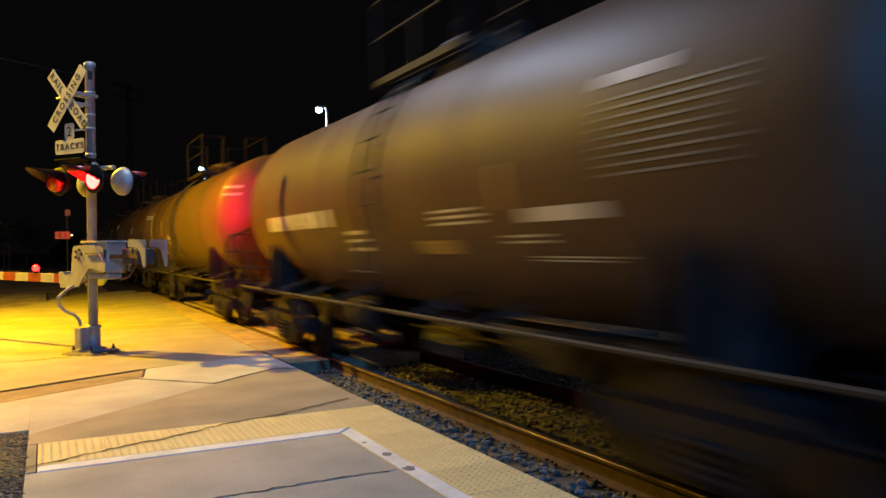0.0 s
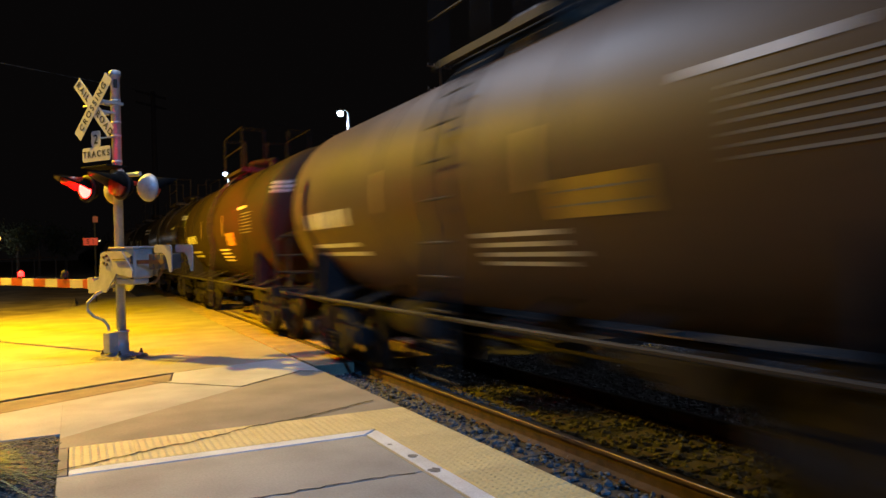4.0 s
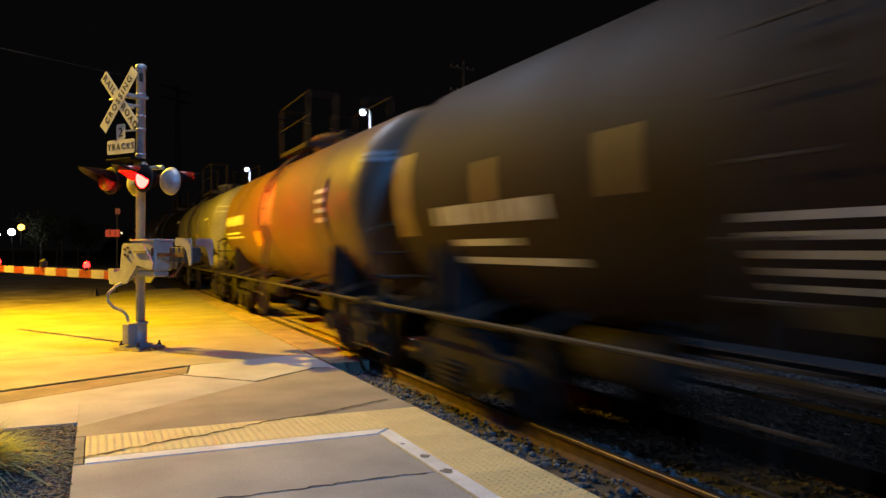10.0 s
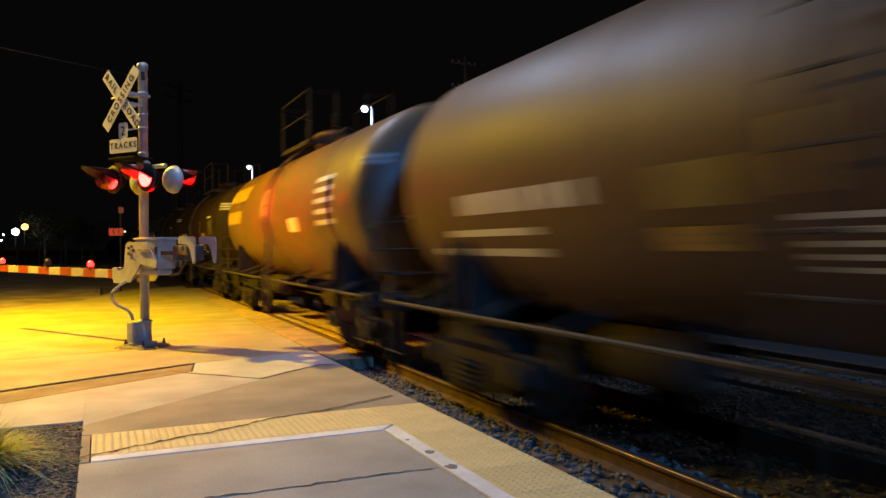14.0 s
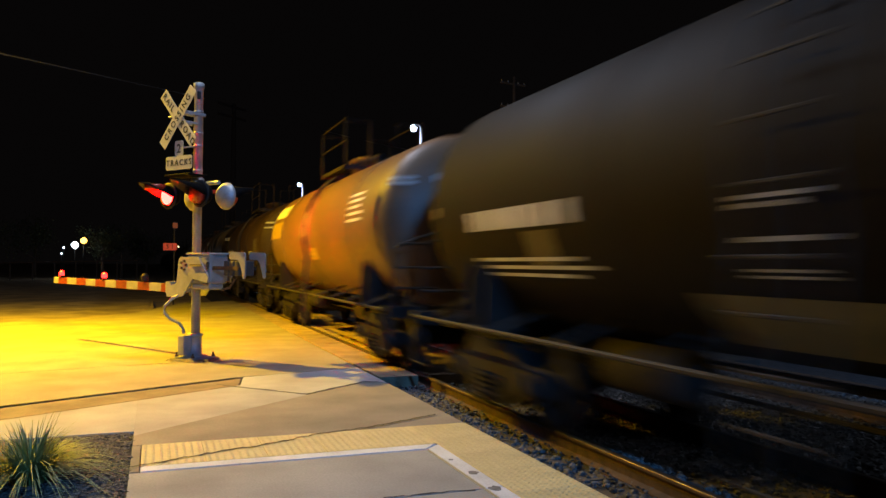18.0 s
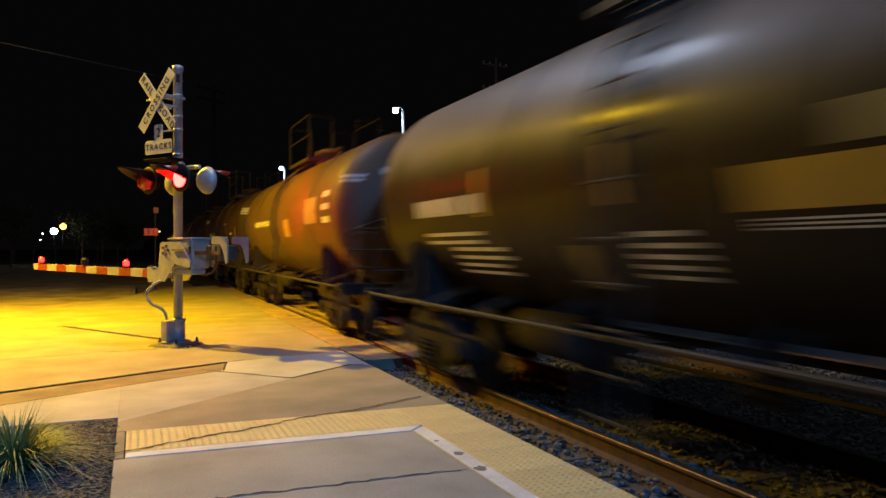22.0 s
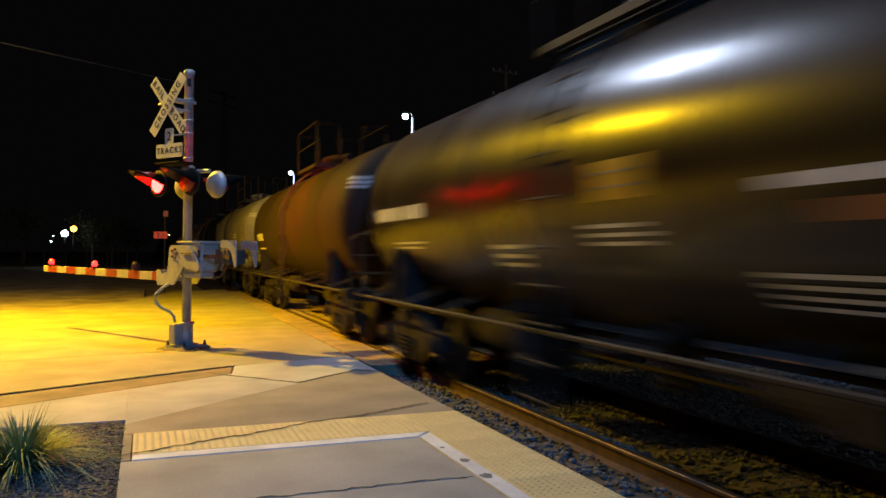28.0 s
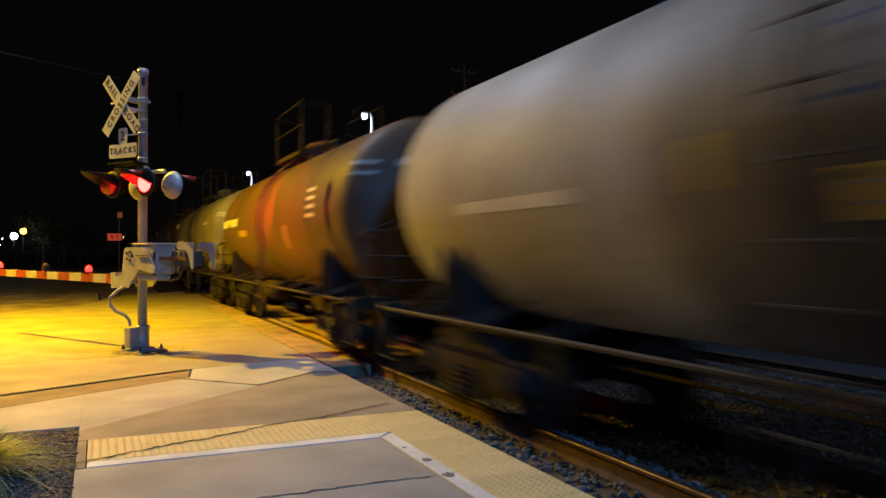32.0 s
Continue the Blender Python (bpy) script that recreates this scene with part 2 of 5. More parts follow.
M["tank_stained"] = mat("tank_oil_stained_white", (0.29, 0.285, 0.27), (0.17, 0.155, 0.135), 0.62, 0, 0.6, 10, 0.05, 0.05, spec=0.3)
oil_stain(M["tank_stained"])
pale_upper_side(M["tank_satin"], 0.8)
pale_upper_side(M["tank_gloss"], 0.18)


# ---- mesh helpers ----
def part(name, bm, material, parent=None, label=""):
    """Links a bmesh (or a ready mesh) as one mesh object under a thing or a part."""
    if isinstance(bm, bpy.types.Mesh):
        me = bm
    else:
        me = bpy.data.meshes.new(name)
        bm.to_mesh(me)
        bm.free()
        me.materials.append(M[material])
    ob = new(name, me)
    if parent:
        ob.parent = parent
    return tagged(ob, label)


def box(bm, x0, x1, y0, y1, z0, z1, bevel=0.0, turn=None):
    r = bmesh.ops.create_cube(bm, size=1, matrix=Matrix.LocRotScale(((x0 + x1) / 2, (y0 + y1) / 2, (z0 + z1) / 2), None, (x1 - x0, y1 - y0, z1 - z0)))
    vs = r["verts"]
    if bevel:
        es = list({e for v in vs for e in v.link_edges})
        out = bmesh.ops.bevel(bm, geom=es, offset=bevel, segments=2, affect="EDGES", profile=0.6)
        vs = out["verts"]
    if turn:
        bmesh.ops.transform(bm, matrix=turn, verts=[v for v in vs if v.is_valid])
    return vs


def rod(bm, a, b, r, n=10, r2=None, caps=True):
    a, b = Vector(a), Vector(b)
    m = Matrix.Translation((a + b) / 2) @ (b - a).to_track_quat("Z", "Y").to_matrix().to_4x4()
    bmesh.ops.create_cone(bm, cap_ends=caps, segments=n, radius1=r, radius2=r if r2 is None else r2, depth=(b - a).length, matrix=m)


def pipe(bm, pts, r, n=8):
    """A bent pipe through points."""
    rings = []
    pts = [Vector(p) for p in pts]
    for i, p in enumerate(pts):
        d = (pts[min(i + 1, len(pts) - 1)] - pts[max(i - 1, 0)]).normalized()
        side = d.cross(Vector((0.31, 0.2, 0.93))).normalized()
        up = side.cross(d)
        rings.append([bm.verts.new(p + r * (math.cos(k * math.tau / n) * side + math.sin(k * math.tau / n) * up)) for k in range(n)])
    for q, s in zip(rings, rings[1:]):
        for k in range(n):
            bm.faces.new((q[k], q[(k + 1) % n], s[(k + 1) % n], s[k]))
    bm.faces.new(rings[0][::-1])
    bm.faces.new(rings[-1])


def lathe(bm, prof, axis="Y", n=32, smooth=True):
    """Revolves (radius, height) pairs round an axis."""
    rings = []
    for r, h in prof:
        ring = []
        for k in range(n):
            c, s = math.cos(k * math.tau / n), math.sin(k * math.tau / n)
            ring.append(bm.verts.new({"Y": (r * c, h, r * s), "Z": (r * c, r * s, h), "X": (h, r * c, r * s)}[axis]))
        rings.append(ring)
    for q, s in zip(rings, rings[1:]):
        for k in range(n):
            f = bm.faces.new((q[k], q[(k + 1) % n], s[(k + 1) % n], s[k]))
            f.smooth = smooth
    bm.faces.new(rings[0][::-1]), bm.faces.new(rings[-1])
    bmesh.ops.recalc_face_normals(bm, faces=bm.faces)


def prism(bm, pts, z0, z1, chamfer=0.0):
    """An upright slab over a polygon, with a small chamfer round its top."""
    c = sum((Vector((*p, 0)) for p in pts), Vector()) / len(pts)
    if sum(a[0] * b[1] - b[0] * a[1] for a, b in zip(pts, pts[1:] + pts[:1])) < 0:
        pts = pts[::-1]
    low = [bm.verts.new((*p, z0)) for p in pts]
    mid = [bm.verts.new((*p, z1 - chamfer)) for p in pts]
    top = mid
    loops = [low, mid]
    if chamfer:
        top = [bm.verts.new(((Vector((*p, z1)) + (c - Vector((*p, 0))).normalized() * chamfer * 1.4).xy.to_tuple() + (z1,))) for p in pts]
        loops.append(top)
    for q, s in zip(loops, loops[1:]):
        for k in range(len(pts)):
            j = (k + 1) % len(pts)
            bm.faces.new((q[k], q[j], s[j], s[k]))
    bm.faces.new(top), bm.faces.new(low[::-1])


def lettering(name, text, size, m, parent, material="black", turn=0.0):
    """Raised letters as one mesh; m places their middle on a face that looks along -y."""
    cu = bpy.data.curves.new(name, "FONT")
    cu.body, cu.size, cu.extrude, cu.align_x, cu.align_y = text, size, 0.002, "CENTER", "CENTER"
    cu.space_character, cu.offset = 1.4, 0.0025
    tmp = bpy.data.objects.new(name, cu)
    me = bpy.data.meshes.new_from_object(tmp)
    bpy.data.objects.remove(tmp)
    me.transform(m @ pose(0, 0, 0, 90))
    me.materials.clear()
    me.materials.append(M[material])
    return part(name, me, material, parent)


def thing(name, x, y, z, rz=0, label="", category="", group="", kind=""):
    ob = new(name)
    ob.matrix_world = pose(x, y, z, 0, 0, rz)
    return tagged(ob, label, category, group, kind)


TRACK, TRACK2 = 4.56, 8.75
EDGE = 3.05

# ---- ground ----
bm = bmesh.new()
bmesh.ops.create_grid(bm, x_segments=160, y_segments=160, size=1)
for v in bm.verts:
    v.co.x, v.co.y = (900 * math.copysign(abs(c) ** 3, c) for c in (v.co.x, v.co.y))
    v.co.z = -0.16 + random.uniform(-0.02, 0.02) if math.hypot(v.co.x, v.co.y) < 40 and v.co.x < 0 and v.co.y > 9 else -0.34
tagged(part("ground", bm, "soil"), "dark bare soil and dry grass beside the railway", "ground", kind="structure")


def ballast_bed(x0, x1, z):
    bm = bmesh.new()
    xs = [x0 - 0.5, x0, (x0 + x1) / 2, x1, x1 + 0.5]
    ys = [-80 + 4 * i for i in range(60)] + [200, 300, 500, 900]
    rows = [[bm.verts.new((x, y, (-0.4 if k in (0, 4) else z) + random.uniform(-0.012, 0.012))) for k, x in enumerate(xs)] for y in ys]
    for a, b in zip(rows, rows[1:]):
        for k in range(4):
            bm.faces.new((a[k], a[k + 1], b[k + 1], b[k]))
    return bm


# Widened past the far track: its dark colour stands in for unlit ground.
tagged(part("ballast_bed", ballast_bed(3.1, 14.5, -0.2), "ballast"), "crushed grey stone track bed under both tracks", "track bed", kind="structure")

# loose stones on the bed
bm0 = bmesh.new()
bmesh.ops.create_icosphere(bm0, subdivisions=1, radius=1)
base_v = np.array([v.co[:] for v in bm0.verts])
base_f = np.array([[v.index for v in f.verts] for f in bm0.faces])
bm0.free()


def scatter(name, count, place, size, material, label, category, flat=0.7, long=1.0):
    rng = np.random.default_rng(4)
    vs, fs = [], []
    for i in range(count):
        s = rng.uniform(*size)
        a = rng.uniform(0, math.tau)
        v = base_v * (s * rng.uniform(0.7, 1.2, 3)) * (1 + rng.uniform(-0.22, 0.22, (len(base_v), 1))) * (long, 1, flat)
        c, n = math.cos(a), math.sin(a)
        v = np.stack((v[:, 0] * c - v[:, 1] * n, v[:, 0] * n + v[:, 1] * c, v[:, 2]), 1) + place(rng)
        fs.append(base_f + 12 * i)
        vs.append(v)
    me = bpy.data.meshes.new(name)
    me.from_pydata(np.concatenate(vs).tolist(), [], np.concatenate(fs).tolist())
    me.materials.append(M[material])
    return tagged(new(name, me), label, category, kind="stuff")


def on_bed(rng):
    y = 10.3 - 12 * rng.random() ** 1.3 if rng.random() < 0.85 else rng.uniform(10, 11)
    return (rng.uniform(3.12, 9.7), y, -0.19 + rng.uniform(-0.02, 0.03))


scatter("ballast_stones", 24000, on_bed, (0.015, 0.04), "stone", "loose grey crushed stones between and beside the rails", "ballast")


# ---- tracks ----
def rail_mesh(head):
    half = [(0.075, -0.185), (0.075, -0.17), (0.012, -0.145), (0.012, -0.045), (0.036, -0.035), (0.036, -0.016), (0.0335, -0.007), (0.027, -0.0025), (0.014, -0.0006)]
    prof = [(-x, z) for x, z in half] + half[::-1]
    n = len(prof)
    bm = bmesh.new()
    a = [bm.verts.new((x, -90, z)) for x, z in prof]
    b = [bm.verts.new((x, 900, z)) for x, z in prof]
    for k in range(n):
        f = bm.faces.new((a[k], a[(k + 1) % n], b[(k + 1) % n], b[k]))
        f.material_index = 1 if 6 <= k <= n - 8 else 0
        f.smooth = 5 <= k <= n - 7
    me = bpy.data.meshes.new("rail")
    bmesh.ops.recalc_face_normals(bm, faces=bm.faces)
    bm.to_mesh(me)
    bm.free()
    me.materials.append(M["rust"]), me.materials.append(M[head])
    return me


RAIL, RAIL_RUSTY = rail_mesh("polished"), rail_mesh("rust")
bm = bmesh.new()
box(bm, -1.28, 1.28, -0.11, 0.11, -0.34, -0.183, 0.008)
TIE = bpy.data.meshes.new("tie")
bm.to_mesh(TIE), bm.free()
TIE.materials.append(M["tie"])
bm = bmesh.new()
box(bm, -0.1, 0.1, -0.09, 0.09, -0.186, -0.168, 0.004)
for q in (-0.085, 0.085):
    box(bm, q - 0.012, q + 0.012, -0.05, -0.025, -0.17, -0.15), box(bm, q - 0.012, q + 0.012, 0.025, 0.05, -0.17, -0.15)
PLATE = bpy.data.meshes.new("tie_plate")
bm.to_mesh(PLATE), bm.free()
PLATE.materials.append(M["rust"])


def track(name, x, first, last, label, rail):
    t = thing(name, x, 0, 0, label=label, category="track", kind="structure")
    for s in (-0.7525, 0.7525):
        part("rail", rail, "", t).location.x = s
    for i in range(first, last):
        o = part("tie", TIE, "", t)
        o.location.y = i * 0.53
        o.rotation_euler.z = random.uniform(-0.01, 0.01)
        if i * 0.53 < 10:
            for s in (-0.7525, 0.7525):
                part("tie_plate", PLATE, "", o).location.x = s
    return t


track("track_1", TRACK, -6, 22, "near track with rusty rails, polished heads and dark ties", RAIL)
track("track_2", TRACK2, -6, 22, "far track with rusty rails and dark ties", RAIL_RUSTY)

# ---- road, crossing panels, pavement, platform ----
def slab(parent, pts, material, z1=0.0, z0=-0.14, chamfer=0.008, name="slab"):
    bm = bmesh.new()
    prism(bm, pts, z0, z1, chamfer)
    return part(name, bm, material, parent)


bm = bmesh.new()
prism(bm, [(EDGE, 11.95), (EDGE + 0.02, 20), (EDGE + 0.2, 34.6), (1.1, 33.3), (-0.6, 26.8), (-2.5, 23.0), (-26, 10.6), (-26, -3), (-6, 7.62), (-1.13, 10.19), (1.19, 11.43)], -0.3, -0.004)
tagged(part("road", bm, "road"), "worn concrete road surface leading over the crossing", "road", kind="structure")

bm = bmesh.new()
prism(bm, [(-0.2, -30), (EDGE - 0.02, -30), (EDGE - 0.02, 12.4), (1.3, 11.6), (-3.4, 9.2), (-3.4, 8.0), (-0.2, 8.0)], -0.33, -0.03)
tagged(part("pavement_bed", bm, "bed"), "dirt filled joints under the pavement slabs", "pavement", kind="structure")

pave = thing("pavement", 0, 0, 0, label="weathered concrete pavement slabs with open cracked joints", category="pavement", kind="structure")
g = 0.007
# The shade edge lying across the pavement is put into this slab's darker colour.
slab(pave, [(-0.16, 7.44), (EDGE, 7.44), (EDGE, 10.28), (2.8, 10.46), (1.83, 9.64), (-0.16, 7.86)], "darker_concrete", chamfer=0.002)
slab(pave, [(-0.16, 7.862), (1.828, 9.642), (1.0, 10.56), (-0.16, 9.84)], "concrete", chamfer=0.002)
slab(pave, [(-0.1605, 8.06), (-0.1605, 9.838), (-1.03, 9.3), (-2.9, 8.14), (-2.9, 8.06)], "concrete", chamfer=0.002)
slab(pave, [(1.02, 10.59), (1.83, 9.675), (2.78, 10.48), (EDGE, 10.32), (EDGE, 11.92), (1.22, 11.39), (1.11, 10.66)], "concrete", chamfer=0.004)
# flush gutter strip along the road
slab(pave, [(-3.3, 7.93), (-1.03, 9.33), (1.08, 10.64), (1.19, 11.36), (-1.13, 10.13), (-3.3, 8.9)], "gutter", -0.012)

plat = thing("platform", 0, 0, 0, label="grey concrete station platform with jointed slabs", category="platform", kind="structure")
ys = [6.47, 5.2] + [3.6 - 1.6 * i for i in range(16)]
for a, b in zip(ys, ys[1:]):
    slab(plat, [(-0.16, b + g), (2.29, b + g), (2.29, a - g), (-0.16, a - g)], "concrete", chamfer=0.002)
slab(plat, [(-0.16, 6.49), (-0.09, 6.49), (-0.09, 7.43), (-0.16, 7.43)], "darker_concrete")
slab(plat, [(-0.08, 6.49), (2.29, 6.49), (2.44, 6.64), (-0.08, 6.64)], "white_strip", 0.003, name="white_border")
for a, b in zip(ys, ys[1:]):
    a = 6.62 if a == 6.47 else a
    slab(plat, [(2.31, b + 0.003), (2.45, b + 0.003), (2.45, a), (2.31, a - (0.13 if a == 6.62 else 0))], "white_strip", 0.003, name="white_border")


def stain(x, y, r, seed):
    """A thin dark spill with a ragged edge."""
    rng, bm = random.Random(seed), bmesh.new()
    pts = [(x + r * rng.uniform(0.6, 1.1) * math.cos(k * math.tau / 14), y + r * rng.uniform(0.7, 1.4) * math.sin(k * math.tau / 14)) for k in range(14)]
    prism(bm, pts, 0.002, 0.0055)
    return part("stain", bm, "grime", plat, "dark spill stain")


for k, (x, y, r) in enumerate(((2.385, 5.62, 0.045), (2.37, 5.17, 0.06), (2.36, 6.05, 0.02), (1.1, 4.9, 0.03))):
    stain(x, y, r, k)


def tactile(w, d):
    bm = bmesh.new()
    prism(bm, [(0, 0), (w, 0), (w, d), (0, d)], -0.06, 0.004, 0.003)
    nx, ny = round(w / 0.06), round(d / 0.06)
    for i in range(nx):
        for j in range(ny):
            bmesh.ops.create_cone(bm, cap_ends=True, segments=7, radius1=0.019, radius2=0.011, depth=0.0045,
                                  matrix=Matrix.Translation(((i + 0.5) * w / nx, (j + 0.5) * d / ny, 0.0065)))
    me = bpy.data.meshes.new("tactile_tile")
    bm.to_mesh(me), bm.free()
    me.materials.append(M["tactile"])
    return me


TA, TB = tactile(0.506, 0.78), tactile(0.59, 0.6)
for i in range(5):
    part("tactile_tile", TA, "", plat).location = (-0.08 + i * 0.508, 6.645, 0)
for i in range(46):
    part("tactile_tile", TB, "", plat).location = (2.457, 6.825 - i * 0.603, 0)

# a crack filled with dirt that wanders across the tiles
def crack(pts, width, parent, z=0.004, name="crack"):
    bm = bmesh.new()
    out, rng = [], random.Random(5)
    for (x0, y0), (x1, y1) in zip(pts, pts[1:]):
        n = max(2, int(math.hypot(x1 - x0, y1 - y0) / 0.05))
        for i in range(n):
            f = i / n
            out.append((x0 + (x1 - x0) * f + rng.uniform(-0.012, 0.012), y0 + (y1 - y0) * f + rng.uniform(-0.022, 0.022)))
    prev = None
    for x, y in out:
        w = width * rng.uniform(0.4, 1.1)
        cur = [bm.verts.new((x, y - w / 2, z)), bm.verts.new((x, y + w / 2, z))]
        if prev:
            bm.faces.new((prev[0], cur[0], cur[1], prev[1]))
        prev = cur
    return part(name, bm, "bed", parent)


crack([(-0.16, 6.62), (0.35, 6.86), (0.9, 7.05), (1.5, 7.35), (1.9, 7.44), (2.4, 7.66), (2.95, 7.92)], 0.036, plat, 0.0105)
crack([(-0.15, 5.2), (1.2, 5.21), (2.28, 5.2)], 0.022, plat)
crack([(0.8, 10.82), (1.0, 10.58), (1.83, 9.66), (2.1, 9.9), (2.79, 10.47), (3.0, 10.3)], 0.06, pave)
crack([(-3.3, 8.93), (-1.13, 10.16), (0.4, 10.98), (1.2, 11.4)], 0.06, pave)
crack([(-3.3, 7.93), (-1.03, 9.31), (0.2, 10.08), (1.08, 10.63)], 0.03, pave)
crack([(1.0, 13.3), (1.35, 13.2), (1.5, 13.0)], 0.03, pave, 0.001)
crack([(1.1, 13.3), (1.3, 13.75), (1.38, 14.3)], 0.03, pave, 0.001)
bm = bmesh.new()
ring = [(0.67 + r * math.cos(k * math.tau / 14), 13.66 + r * 0.9 * math.sin(k * math.tau / 14)) for k, r in enumerate((0.42, 0.5, 0.44, 0.36, 0.33, 0.38, 0.47, 0.52, 0.45, 0.4, 0.5, 0.55, 0.46, 0.4))]
prism(bm, ring, -0.06, 0.03, 0.06)
part("dirt_mound", bm, "mulch", pave, "dirt heaped round the mast foot")
crack([(-2.6, 12.6), (-1.6, 12.9), (-0.6, 13.2), (0.4, 13.35)], 0.03, pave, 0.001)
crack([(-0.3, 14.9), (0.1, 15.6), (-0.1, 16.4)], 0.03, pave, 0.001)

# crossing panels between and beside the rails
cross = thing("level_crossing", 0, 0, 0, label="flush crossing panels between the rails", category="crossing", kind="structure")
for tx in (TRACK, TRACK2):
    for i in range(9):
        y0 = 10.9 + i * 2.44
        for x0, x1 in ((tx - 0.66, tx + 0.66), (tx - 1.44, tx - 0.84), (tx + 0.84, tx + 1.44)):
            # The far panels' lack of light is put into a darker asphalt.
            slab(cross, [(x0, y0 + 0.01), (x1, y0 + 0.01), (x1, y0 + 2.43), (x0, y0 + 2.43)], "asphalt" if tx == TRACK else "far_asphalt", -0.012, -0.18, 0.006, "panel")

# ---- planting bed with a tuft of grass ----
bm = bmesh.new()
prism(bm, [(-3.4, -30.0), (-0.2, -30.0), (-0.2, 7.8), (-0.5, 8.05), (-3.4, 8.05)], -0.3, -0.009)
tagged(part("planting_bed", bm, "mulch"), "bed of dark bark mulch beside the platform", "planting bed", kind="structure")
scatter("mulch_chips", 14000, lambda r: (r.uniform(-2.2, -0.18), r.uniform(4.2, 7.98), -0.006 + r.uniform(0, 0.016)), (0.005, 0.013), "mulch", "brown shredded bark chips covering the bed", "mulch", 0.5, 5.0)


def grass(name, x, y, count, height, spread):
    t = thing(name, x, y, -0.03, label="clump of arching green ornamental grass in the mulch bed", category="grass")
    rng = random.Random(7)
    bm = bmesh.new()
    for i in range(count):
        a, lean = rng.uniform(0, math.tau), rng.uniform(0.3, 1.5)
        h, w = height * rng.uniform(0.6, 1.1), rng.uniform(0.006, 0.012)
        d = Vector((math.cos(a), math.sin(a), 0))
        s = Vector((-d.y, d.x, 0))
        r0 = d * rng.uniform(0, 0.09)
        prev = None
        for k in range(6):
            f = k / 5
            p = r0 + d * (spread * lean * f ** 1.4) + Vector((0, 0, h * (f - 0.64 * lean * f ** 2.2)))
            q = s * w * (1 - f * 0.92)
            cur = [bm.verts.new(p - q), bm.verts.new(p + q)]
            if prev:
                bm.faces.new((prev[0], prev[1], cur[1], cur[0]))
            prev = cur
    o = part("foliage", bm, "blade", t)
    return t


grass("grass_clump", -0.84, 6.45, 750, 0.62, 0.5)
grass("grass_clump", -1.5, 6.9, 520, 0.58, 0.5)


# ---- crossing signal with gate ----
def rounded(bm, x0, x1, z0, z1, r):
    """A thin upright plate with rounded corners."""
    pts = []
    for cx, cz, a in ((x1 - r, z1 - r, 0), (x0 + r, z1 - r, 90), (x0 + r, z0 + r, 180), (x1 - r, z0 + r, 270)):
        pts += [(cx + r * math.cos(radians(a + q)), cz + r * math.sin(radians(a + q))) for q in (0, 30, 60, 90)]
    f = [[bm.verts.new((x, y, z)) for x, z in pts] for y in (-0.003, 0.003)]
    for k in range(len(pts)):
        j = (k + 1) % len(pts)
        bm.faces.new((f[0][k], f[1][k], f[1][j], f[0][j]))
    bm.faces.new(f[0]), bm.faces.new(f[1][::-1])


